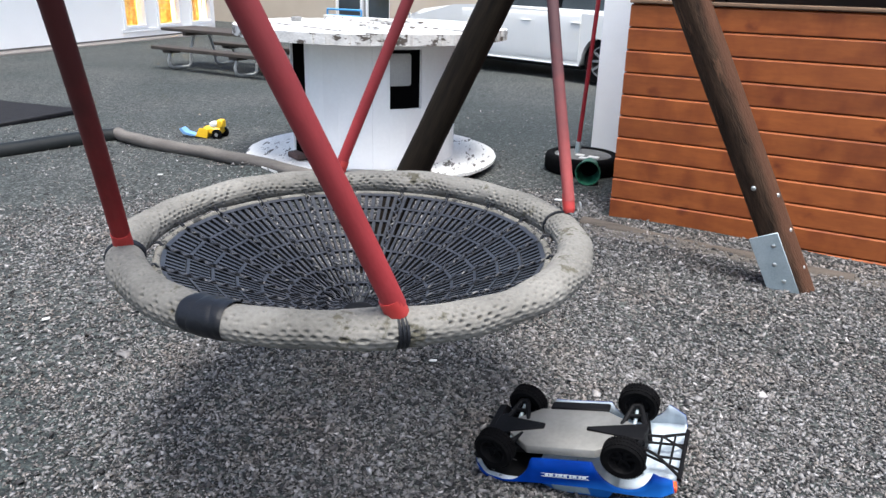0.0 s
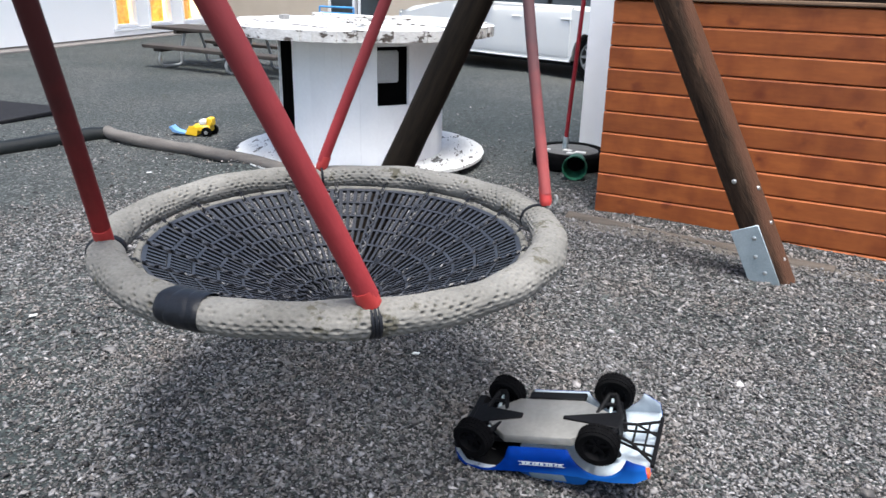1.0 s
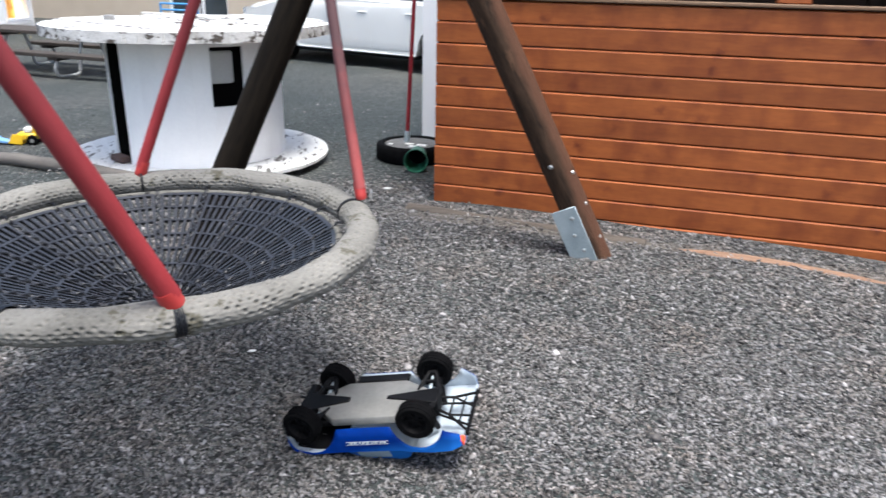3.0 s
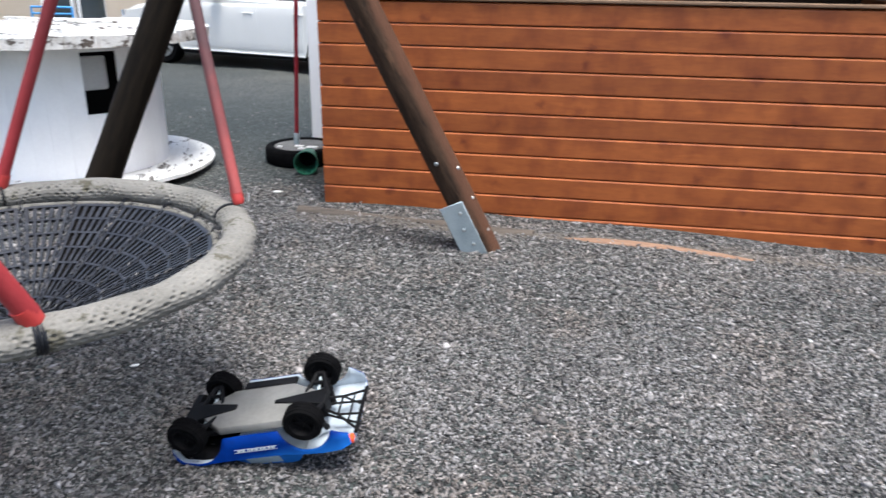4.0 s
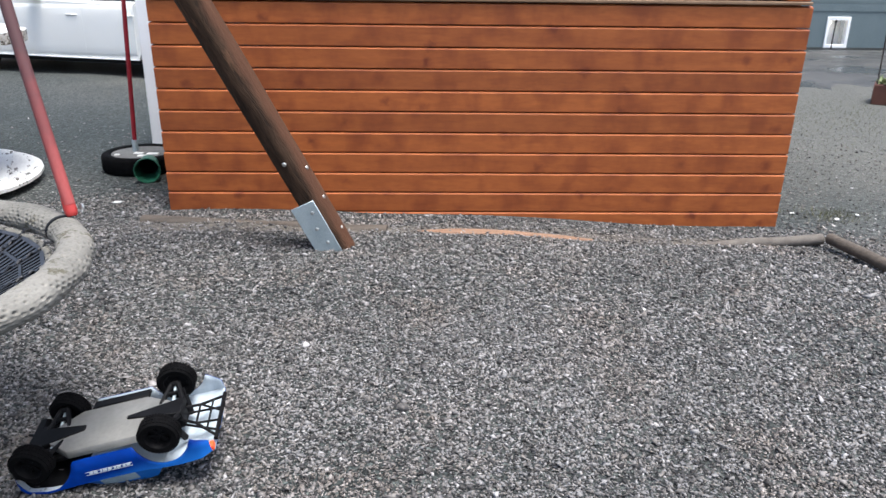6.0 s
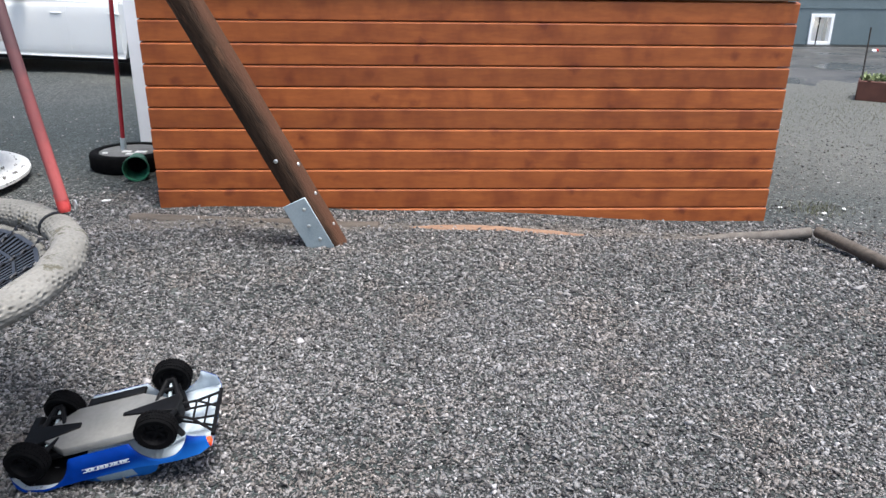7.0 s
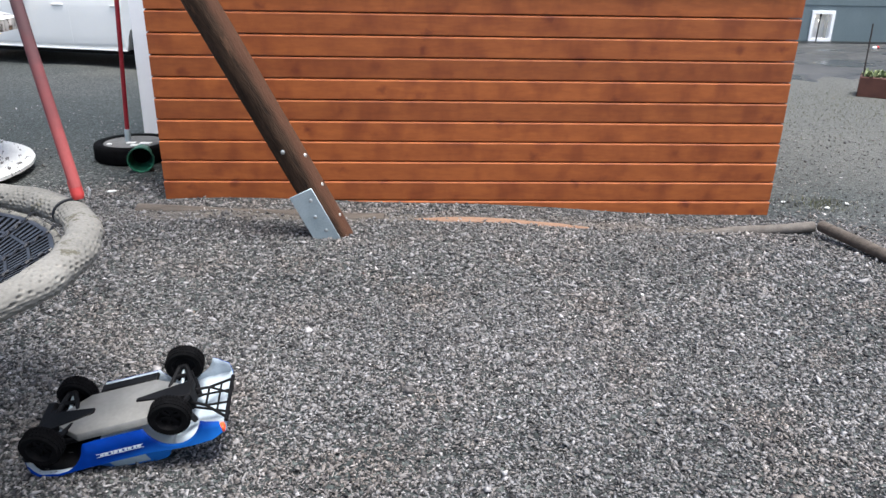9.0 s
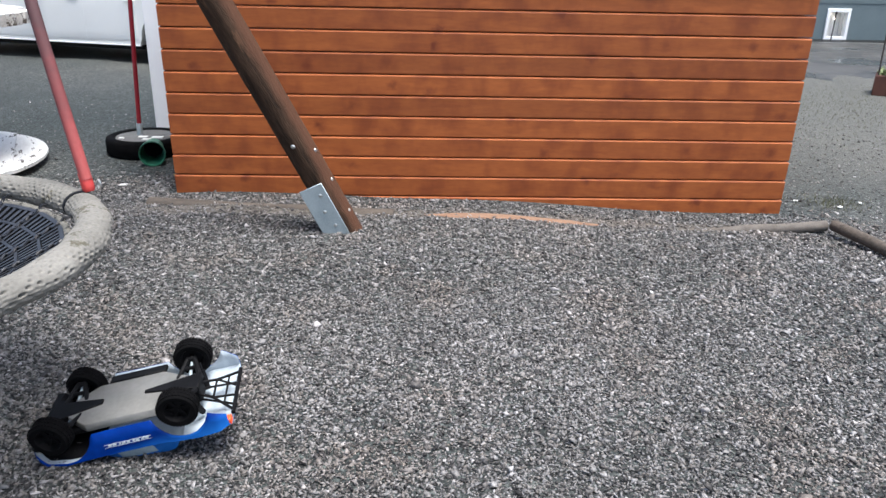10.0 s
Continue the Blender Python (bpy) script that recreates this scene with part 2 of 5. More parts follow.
    bsdf.inputs["Roughness"].default_value = 0.8
    b = nodes.new("ShaderNodeBump")
    b.inputs["Strength"].default_value, b.inputs["Distance"].default_value = 0.8, 0.012
    b.invert = True
    links.new(vor.outputs["Distance"], b.inputs["Height"])
    links.new(b.outputs[0], bsdf.inputs["Normal"])
    return m


def glass_material(name, tint=(1, 1, 1), rough=0.02):
    m = bpy.data.materials.new(name)
    m.use_nodes = True
    bsdf = m.node_tree.nodes["Principled BSDF"]
    bsdf.inputs["Base Color"].default_value = (*tint, 1)
    bsdf.inputs["Transmission Weight"].default_value = 1
    bsdf.inputs["Roughness"].default_value = rough
    bsdf.inputs["IOR"].default_value = 1.45
    return m


M_STONE = stones_material("crushed_stone")
M_GROUND = ground_material("gravel_bed")
M_BOARD = stained_wood("orange_stain", (0.2558, 0.0632, 0.0135), (0.3860, 0.1070, 0.0237), (0.1535, 0.0279, 0.0060), spread=0.13)
M_RAIL = surface("weathered_rail", (0.15, 0.088, 0.05), (0.25, 0.16, 0.10), scale=6, stretch=(1, 8, 8), fine=40)
# wood colour darkened to stand in for indoor shade
M_SHADEWOOD = surface("shade_dark_wood", (0.03, 0.014, 0.008), (0.06, 0.025, 0.012), scale=5)
M_POLE = surface("tarred_pole", (0.007, 0.0047, 0.0033), (0.072, 0.042, 0.026), scale=6, stretch=(5, 5, 0.8), fine=45, rough=0.75,
                 bump=0.9, coords="object", spots=((0.10, 0.054, 0.032), 3.2, 0.41), spec=0.15, bump_dist=0.014)
M_POLE_DARK = surface("near_black_tarred_pole", (0.0008, 0.0007, 0.0006), (0.0195, 0.0140, 0.0090), scale=5, stretch=(5, 5, 0.5), fine=30, spec=0.1,
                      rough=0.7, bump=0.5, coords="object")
M_GALV = surface("galvanised_steel", (0.300, 0.365, 0.395), (0.470, 0.545, 0.575), scale=9, fine=140, rough=0.5, metal=0.35, bump=0.15)
M_TUBE = surface("dull_galvanised_tube", (0.26, 0.27, 0.27), (0.42, 0.43, 0.43), scale=9, fine=80, rough=0.55, metal=0.3, bump=0.15)
M_BOLT = surface("zinc_bolt", (0.42, 0.43, 0.42), (0.58, 0.59, 0.58), scale=60, rough=0.35, metal=0.8, bump=0)
M_REDEND = surface("bright_red_plastic", (0.3384, 0.0235, 0.0216), (0.4512, 0.0451, 0.0404), scale=20, rough=0.5, bump=0.1)
M_ROPE = surface("weathered_rope", (0.1064, 0.1016, 0.0912), (0.2280, 0.2185, 0.1976), scale=6, fine=130, rough=0.95, bump=0.5, bump_dist=0.004, spec=0.2, spots=((0.0902, 0.0836, 0.0627), 7, 0.40))
M_ROPEIN = surface("inner_rope", (0.07, 0.066, 0.058), (0.20, 0.19, 0.165), scale=18, fine=160, rough=0.95, bump=0.7, spots=((0.022, 0.021, 0.019), 26, 0.46))
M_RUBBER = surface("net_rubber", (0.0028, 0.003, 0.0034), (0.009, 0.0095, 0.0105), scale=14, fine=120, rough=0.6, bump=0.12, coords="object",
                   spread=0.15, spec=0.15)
# paler copy of the net rubber, with skylight painted into the colour
M_RUBBER_LIT = surface("net_rubber_skylit", (0.012, 0.013, 0.017), (0.042, 0.045, 0.054), scale=30, fine=140, rough=0.42, bump=0.1, coords="object",
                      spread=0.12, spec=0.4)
M_TAPE = surface("black_tape", (0.004, 0.0045, 0.006), (0.010, 0.011, 0.015), scale=18, rough=0.45, bump=0.2, spec=0.3)
M_WHITEPAINT = surface("drum_white_paint", (0.78, 0.785, 0.79), (0.86, 0.865, 0.865), scale=4, fine=50, rough=0.6, bump=0.15, spread=0.015)
M_PEEL = surface("peeling_white_paint", (0.62, 0.62, 0.60), (0.84, 0.84, 0.82), scale=9, fine=60, rough=0.75, bump=0.6, coords="object",
                 stretch=(2.6, 0.55, 2.6), spots=((0.085, 0.076, 0.066), 9, 0.44), spread=0.05)
M_PEELEDGE = surface("worn_plank_ends", (0.40, 0.385, 0.36), (0.80, 0.79, 0.77), scale=7, fine=70, rough=0.8, bump=0.8, coords="object",
                     stretch=(1, 1, 1.8), spots=((0.085, 0.070, 0.058), 11, 0.47), spread=0.1)
M_BLACK = surface("black_plastic", (0.002, 0.002, 0.0024), (0.006, 0.006, 0.007), scale=20, rough=0.6, bump=0.1, spec=0.12)
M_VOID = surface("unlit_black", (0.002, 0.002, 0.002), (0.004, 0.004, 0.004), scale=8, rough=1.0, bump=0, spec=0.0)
M_TYRE = surface("tyre_rubber", (0.0018, 0.0018, 0.002), (0.0055, 0.0055, 0.006), scale=30, rough=0.9, bump=0.2, spec=0.05)
M_BROWNBLOCK = surface("brown_block", (0.05, 0.03, 0.026), (0.12, 0.075, 0.065), scale=14, fine=70, rough=0.85, bump=0.4)
M_CONCDARK = surface("dusty_concrete", (0.065, 0.065, 0.063), (0.145, 0.143, 0.14), scale=14, rough=0.9, bump=0.4)
M_CONC = surface("concrete", (0.17, 0.17, 0.165), (0.30, 0.295, 0.29), scale=12, rough=0.85, bump=0.4)
M_PANEL = surface("pale_inner_panel", (0.34, 0.34, 0.335), (0.46, 0.46, 0.45), scale=5, rough=0.8, bump=0.2)
M_POLERED = surface("red_painted_pole", (0.15, 0.0035, 0.010), (0.26, 0.008, 0.018), scale=10, rough=0.45, bump=0.05)
M_GREEN = surface("green_plastic", (0.010, 0.065, 0.040), (0.026, 0.15, 0.088), scale=9, rough=0.4, bump=0.05)
M_GREY = surface("weathered_planks", (0.024, 0.019, 0.016), (0.062, 0.05, 0.042), scale=5, stretch=(1, 6, 6), fine=50, rough=0.85, bump=0.4,
                 spread=0.1)
M_LOG = surface("weathered_log", (0.045, 0.035, 0.028), (0.115, 0.095, 0.077), scale=5, stretch=(1, 8, 8), fine=50, rough=0.9, bump=0.5)
M_LOGPALE = surface("bleached_log", (0.072, 0.061, 0.052), (0.155, 0.137, 0.12), scale=5, stretch=(4, 4, 4), fine=50, rough=0.9, bump=0.5)
M_LOGGREY = surface("grey_log", (0.0754, 0.0664, 0.0599), (0.1517, 0.1378, 0.1246), scale=3, stretch=(1, 6, 6), fine=40, rough=0.9, bump=0.5,
                    spots=((0.085, 0.062, 0.050), 2.2, 0.36))
M_LOGTAN = surface("split_tan_log", (0.17, 0.095, 0.058), (0.27, 0.165, 0.11), scale=5, stretch=(1, 8, 8), fine=50, rough=0.9, bump=0.5)
M_LOGBLACK = surface("black_log", (0.0021, 0.0028, 0.0028), (0.0084, 0.0105, 0.0101), scale=6, fine=40, rough=0.5, bump=0.4, spec=0.3)
M_MAT = surface("black_rubber_mat", (0.0054, 0.0051, 0.0060), (0.0120, 0.0114, 0.0132), scale=8, fine=120, rough=0.7, bump=0.3, spec=0.2)
M_CARPAINT = surface("white_car_paint", (0.7332, 0.7379, 0.7144), (0.7802, 0.7849, 0.7614), scale=2, rough=0.35, bump=0, coat=0.2)
M_CARGLASS = surface("dark_car_glass", (0.03, 0.04, 0.045), (0.06, 0.075, 0.085), scale=2, rough=0.05, bump=0)
M_RIM = surface("alloy_rim", (0.26, 0.27, 0.28), (0.40, 0.41, 0.42), scale=20, rough=0.35, metal=0.7, bump=0)
M_HOUSEWHITE = surface("white_cladding", (0.87, 0.865, 0.85), (0.90, 0.895, 0.88), scale=1.5, fine=30, rough=0.6, bump=0.1)
M_PLINTH = surface("grey_plinth", (0.22, 0.2, 0.19), (0.34, 0.32, 0.3), scale=3, rough=0.9, bump=0.3)
M_STRIP = surface("brown_grey_paving", (0.16, 0.142, 0.128), (0.27, 0.245, 0.225), scale=5, fine=60, rough=0.9, bump=0.3)
M_BEIGE = surface("beige_render", (0.4888, 0.4136, 0.3290), (0.5640, 0.4888, 0.3948), scale=2, fine=60, rough=0.85, bump=0.2)
M_SLATE = surface("blue_grey_cladding", (0.09, 0.125, 0.135), (0.13, 0.168, 0.182), scale=2, fine=40, rough=0.7, bump=0.15)
M_TRIM = surface("white_trim", (0.80, 0.81, 0.815), (0.87, 0.875, 0.88), scale=6, rough=0.5, bump=0.08)
M_CURTAIN = surface("orange_curtain", (0.66, 0.22, 0.015), (0.95, 0.76, 0.24), scale=9, fine=24, rough=0.9, bump=0.2)
M_BLUE = surface("blue_plastic", (0.05, 0.25, 0.6), (0.1, 0.38, 0.75), scale=12, rough=0.4, bump=0.05)
M_SCOOP = surface("faded_blue_plastic", (0.12, 0.27, 0.50), (0.19, 0.36, 0.60), scale=12, rough=0.5, bump=0.05)
M_YELLOW = surface("yellow_plastic", (0.72, 0.42, 0.01), (0.85, 0.55, 0.03), scale=10, rough=0.4, bump=0.05)
M_PLANTER = surface("rust_brown_planter", (0.06, 0.02, 0.014), (0.11, 0.04, 0.025), scale=7, rough=0.7, bump=0.2)
M_WET = surface("wet_asphalt", (0.030, 0.031, 0.0305), (0.070, 0.068, 0.065), scale=1.1, fine=80, rough=0.34, bump=0.15)


def puddles(m):
    """Varies the gloss of wet asphalt from damp to standing water."""
    nodes, links = m.node_tree.nodes, m.node_tree.links
    pool = nodes.new("ShaderNodeTexNoise")
    pool.inputs["Scale"].default_value, pool.inputs["Detail"].default_value = 0.9, 5
    links.new(nodes.new("ShaderNodeNewGeometry").outputs["Position"], pool.inputs["Vector"])
    rg = nodes.new("ShaderNodeMapRange")
    rg.inputs["From Min"].default_value, rg.inputs["From Max"].default_value = 0.42, 0.62
    rg.inputs["To Min"].default_value, rg.inputs["To Max"].default_value = 0.65, 0.2
    links.new(pool.outputs["Fac"], rg.inputs[0])
    links.new(rg.outputs[0], m.node_tree.nodes["Principled BSDF"].inputs["Roughness"])


puddles(M_WET)
M_SOIL = surface("dark_soil", (0.03, 0.022, 0.016), (0.07, 0.05, 0.035), scale=30, rough=0.95, bump=0.6)
M_PAPER = surface("pale_scrap", (0.5, 0.5, 0.48), (0.68, 0.68, 0.66), scale=30, rough=0.8, bump=0.1)
M_CHASSIS = surface("grey_chassis_plate", (0.1410, 0.1382, 0.1297), (0.2115, 0.2068, 0.1946), scale=14, fine=80, rough=0.45, metal=0.2, bump=0.1)
M_LINER = surface("silver_body_lining", (0.3572, 0.4230, 0.4794), (0.5264, 0.5828, 0.6298), scale=12, rough=0.4, bump=0.05)
M_WINDOWFILM = surface("grey_window_film", (0.24, 0.32, 0.38), (0.40, 0.49, 0.55), scale=10, rough=0.12, bump=0)
M_ORANGE = surface("orange_lens", (0.8, 0.07, 0.015), (0.9, 0.12, 0.03), scale=20, rough=0.3, bump=0)
M_GLASS = glass_material("clear_glass")
M_GRASS = surface("dull_grass", (0.055, 0.062, 0.028), (0.12, 0.12, 0.065), scale=20, rough=0.7, bump=0)
M_LEAF = surface("pale_leaf", (0.10, 0.135, 0.05), (0.25, 0.29, 0.14), scale=20, rough=0.7, bump=0)


def truck_paint():
    """Blue shell paint that fades from deep blue on the flanks to light blue on top."""
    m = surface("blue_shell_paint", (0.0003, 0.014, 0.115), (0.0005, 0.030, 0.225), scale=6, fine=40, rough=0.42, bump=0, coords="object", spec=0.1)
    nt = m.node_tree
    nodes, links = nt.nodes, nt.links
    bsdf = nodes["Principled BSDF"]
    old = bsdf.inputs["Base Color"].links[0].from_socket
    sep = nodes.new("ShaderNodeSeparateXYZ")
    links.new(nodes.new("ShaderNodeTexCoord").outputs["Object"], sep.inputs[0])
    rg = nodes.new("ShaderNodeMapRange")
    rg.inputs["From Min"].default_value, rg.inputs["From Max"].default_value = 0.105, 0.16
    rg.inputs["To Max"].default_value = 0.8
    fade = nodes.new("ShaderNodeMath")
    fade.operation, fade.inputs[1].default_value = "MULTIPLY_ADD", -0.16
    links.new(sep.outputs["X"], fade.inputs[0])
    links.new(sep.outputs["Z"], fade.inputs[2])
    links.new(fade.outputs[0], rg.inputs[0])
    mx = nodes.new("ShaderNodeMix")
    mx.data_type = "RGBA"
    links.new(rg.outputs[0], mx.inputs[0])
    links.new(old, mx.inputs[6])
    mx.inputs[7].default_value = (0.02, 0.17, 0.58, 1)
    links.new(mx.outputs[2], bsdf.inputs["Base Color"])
    return m


M_TRUCK = truck_paint()


def grimy_sleeve(name, dark, light, grime, clean, dirty, most):
    """Plastic sleeve, clean and bright near its lower end, handled grey-brown further up; z runs along it."""
    m = surface(name, dark, light, scale=6, stretch=(3, 3, 1), fine=60, rough=0.6, bump=0.1, coords="object", spec=0.3)
    nodes, links = m.node_tree.nodes, m.node_tree.links
    bsdf = nodes["Principled BSDF"]
    old = bsdf.inputs["Base Color"].links[0].from_socket
    co = nodes.new("ShaderNodeTexCoord").outputs["Object"]
    sep = nodes.new("ShaderNodeSeparateXYZ")
    links.new(co, sep.inputs[0])
    blot = nodes.new("ShaderNodeTexNoise")
    blot.inputs["Scale"].default_value, blot.inputs["Detail"].default_value = 14, 6
    links.new(co, blot.inputs["Vector"])
    mix = nodes.new("ShaderNodeMath")
    mix.operation, mix.inputs[1].default_value = "MULTIPLY_ADD", 0.35
    links.new(blot.outputs["Fac"], mix.inputs[0])
    links.new(sep.outputs["Z"], mix.inputs[2])
    cut = nodes.new("ShaderNodeMapRange")
    cut.inputs["From Min"].default_value, cut.inputs["From Max"].default_value = clean + 0.17, dirty + 0.17
    cut.inputs["To Max"].default_value = most
    links.new(mix.outputs[0], cut.inputs[0])
    tone = nodes.new("ShaderNodeMix")
    tone.data_type = "RGBA"
    links.new(cut.outputs[0], tone.inputs[0])
    links.new(old, tone.inputs[6])
    tone.inputs[7].default_value = (*grime, 1)
    links.new(tone.outputs[2], bsdf.inputs["Base Color"])
    return m


M_RED = grimy_sleeve("red_sleeve", (0.2632, 0.0226, 0.0263), (0.3666, 0.0432, 0.0489), (0.1645, 0.0282, 0.0320), 0.10, 0.55, 0.8)
M_RED_DARK = grimy_sleeve("dark_red_sleeve", (0.185, 0.013, 0.013), (0.265, 0.024, 0.024), (0.046, 0.0115, 0.0115), 0.03, 0.46, 0.92)
M_RED_PALE = grimy_sleeve("pale_red_sleeve", (0.285, 0.052, 0.050), (0.365, 0.088, 0.083), (0.070, 0.042, 0.045), 0.05, 0.46, 0.92)

# ---- building blocks ----


def mesh_of(bm, name):
    me = bpy.data.meshes.new(name)
    bmesh.ops.recalc_face_normals(bm, faces=bm.faces)
    bm.to_mesh(me)
    bm.free()
    return me


def smooth(me, angle=40):
    me.shade_smooth()
    me.set_sharp_from_angle(angle=radians(angle))


def part(name, bm, material, parent, label="", m=None, smoothed=True):
    """Links a bmesh (or a shared mesh) as one mesh object under a thing or a part."""
    me = bm if isinstance(bm, bpy.types.Mesh) else mesh_of(bm, name)
    if not me.materials:
        me.materials.append(material)
        if smoothed:
            smooth(me)
    ob = new(name, me)
    if parent is not None:
        ob.parent = parent
    if m is not None:
        ob.matrix_basis = m
    if label:
        ob["label"] = label
    return ob


def thing(name, label, category, m=None, group="", kind=""):
    ob = new(name)
    ob.empty_display_size = 0.1
    if m is not None:
        ob.matrix_basis = m
    return tagged(ob, label, category, group, kind)


def box(bm, lo, hi, bevel=0.0, m=None, segments=1):
    vs = [bm.verts.new((x, y, z)) for x in (lo[0], hi[0]) for y in (lo[1], hi[1]) for z in (lo[2], hi[2])]
    fs = [bm.faces.new([vs[i] for i in f]) for f in ((0, 1, 3, 2), (4, 6, 7, 5), (0, 4, 5, 1), (2, 3, 7, 6), (0, 2, 6, 4), (1, 5, 7, 3))]
    if bevel:
        es = list({e for f in fs for e in f.edges})
        r = bmesh.ops.bevel(bm, geom=es, offset=bevel, segments=segments, affect="EDGES", profile=0.5)
        vs = list({v for f in r["faces"] for v in f.verts} | {v for v in vs if v.is_valid})
    if m is not None:
        bmesh.ops.transform(bm, matrix=m, verts=[v for v in vs if v.is_valid])
    return bm


def tube(bm, points, r, n=12, caps=True, closed=False):
    """A round bar along a line of points; r may be one radius or one for each point."""
    pts = [Vector(p) for p in points]
    rs = r if isinstance(r, (list, tuple)) else [r] * len(pts)
    rings = []
    side = None
    for i, p in enumerate(pts):
        a = pts[i - 1] if i or closed else p
        b = pts[(i + 1) % len(pts)] if i + 1 < len(pts) or closed else p
        d = (b - a).normalized()
        if side is None:
            side = d.cross(Vector((0, 0, 1)))
            if side.length < 0.01:
                side = d.cross(Vector((0, 1, 0)))
        side = (side - d * side.dot(d)).normalized()
        up = side.cross(d)
        rings.append([bm.verts.new(p + (side * math.cos(2 * math.pi * k / n) + up * math.sin(2 * math.pi * k / n)) * rs[i]) for k in range(n)])
    for i in range(len(rings) - (0 if closed else 1)):
        a, b = rings[i], rings[(i + 1) % len(rings)]
        for k in range(n):
            bm.faces.new((a[k], a[(k + 1) % n], b[(k + 1) % n], b[k]))
    if caps and not closed:
        bm.faces.new(rings[0])
        bm.faces.new(list(reversed(rings[-1])))
    return bm


def lathe(bm, profile, n=32, m=None, closed=False):
    """Turns a profile of (radius, height) about z."""
    rings = []
    made = []
    for r, z in profile:
        ring = [bm.verts.new((r * math.cos(2 * math.pi * k / n), r * math.sin(2 * math.pi * k / n), z)) for k in range(n)]
        rings.append(ring)
        made += ring
    pairs = list(zip(rings, rings[1:])) + ([(rings[-1], rings[0])] if closed else [])
    for a, b in pairs:
        for k in range(n):
            bm.faces.new((a[k], a[(k + 1) % n], b[(k + 1) % n], b[k]))
    if not closed:
        if profile[0][0] > 1e-6:
            bm.faces.new(rings[0])
        if profile[-1][0] > 1e-6:
            bm.faces.new(list(reversed(rings[-1])))
    bmesh.ops.remove_doubles(bm, verts=[v for v in made if abs(v.co.x) + abs(v.co.y) < 1e-5], dist=1e-5)
    if m is not None:
        bmesh.ops.transform(bm, matrix=m, verts=[v for v in made if v.is_valid])
    return bm


def prism(bm, outline, y0, y1, bevel=0.0):
    """An outline in x and z, drawn out from y0 to y1."""
    a = [bm.verts.new((x, y0, z)) for x, z in outline]
    b = [bm.verts.new((x, y1, z)) for x, z in outline]
    n = len(a)
    fs = [bm.faces.new(a), bm.faces.new(list(reversed(b)))]
    for i in range(n):
        fs.append(bm.faces.new((a[i], b[i], b[(i + 1) % n], a[(i + 1) % n])))
    if bevel:
        bmesh.ops.bevel(bm, geom=list(fs[0].edges) + list(fs[1].edges), offset=bevel, segments=2, affect="EDGES")
    return bm


def along(a, b):
    """A pose at a whose z axis points to b."""
    a, b = Vector(a), Vector(b)
    return Matrix.Translation(a) @ (b - a).to_track_quat("Z", "Y").to_matrix().to_4x4()


def ease(a, b, x):
    t = np.clip((x - a) / (b - a), 0, 1)
    return t * t * (3 - 2 * t)


# ---- ground ----


def ground_height(x, y):
    """Trodden gravel: shallow waves, a dip at the shelter's far corner, and a heap before the cable drum."""
    z = 0.010 * np.sin(1.7 * x + 0.6) * np.sin(1.3 * y + 0.4) + 0.007 * np.sin(3.9 * x - 1.1 * y) + 0.006 * np.sin(2.3 * y + 4.4 * x * 0.5 + 1)
    dip = ease(1.2, 3.6, x) * np.exp(-((y + 0.05) / 0.9) ** 2) * np.exp(-(np.maximum(x - 3.8, 0) / 1.5) ** 2)
    heap = np.exp(-((x + 1.75) / 0.55) ** 2 - ((y + 0.70) / 0.17) ** 2) * 0.075
    bank = np.exp(-((x + 2.24) / 0.30) ** 2 - ((y + 0.46) / 0.10) ** 2) * 0.09
    return z * np.exp(-((x / 12) ** 2 + (y / 12) ** 2)) - 0.095 * dip + heap + bank


def build_ground():
    near = np.arange(-6, 6.01, 0.1)
    far = 6 + np.cumsum(0.12 * 1.16 ** np.arange(1, 44))
    axis = np.concatenate([-far[::-1], near, far])
    gx, gy = np.meshgrid(axis, axis, indexing="ij")
    gz = ground_height(gx, gy)
    n = len(axis)
    verts = np.stack([gx, gy, gz], -1).reshape(-1, 3)
    i = np.arange(n * n).reshape(n, n)
    quads = np.stack([i[:-1, :-1], i[1:, :-1], i[1:, 1:], i[:-1, 1:]], -1).reshape(-1, 4)
    me = bpy.data.meshes.new("ground")
    me.from_pydata(verts.tolist(), [], quads.tolist())
    me.materials.append(M_GROUND)
    me.shade_smooth()
    tagged(new("ground", me), "grey crushed-stone gravel over the whole yard", "ground", kind="structure")


build_ground()


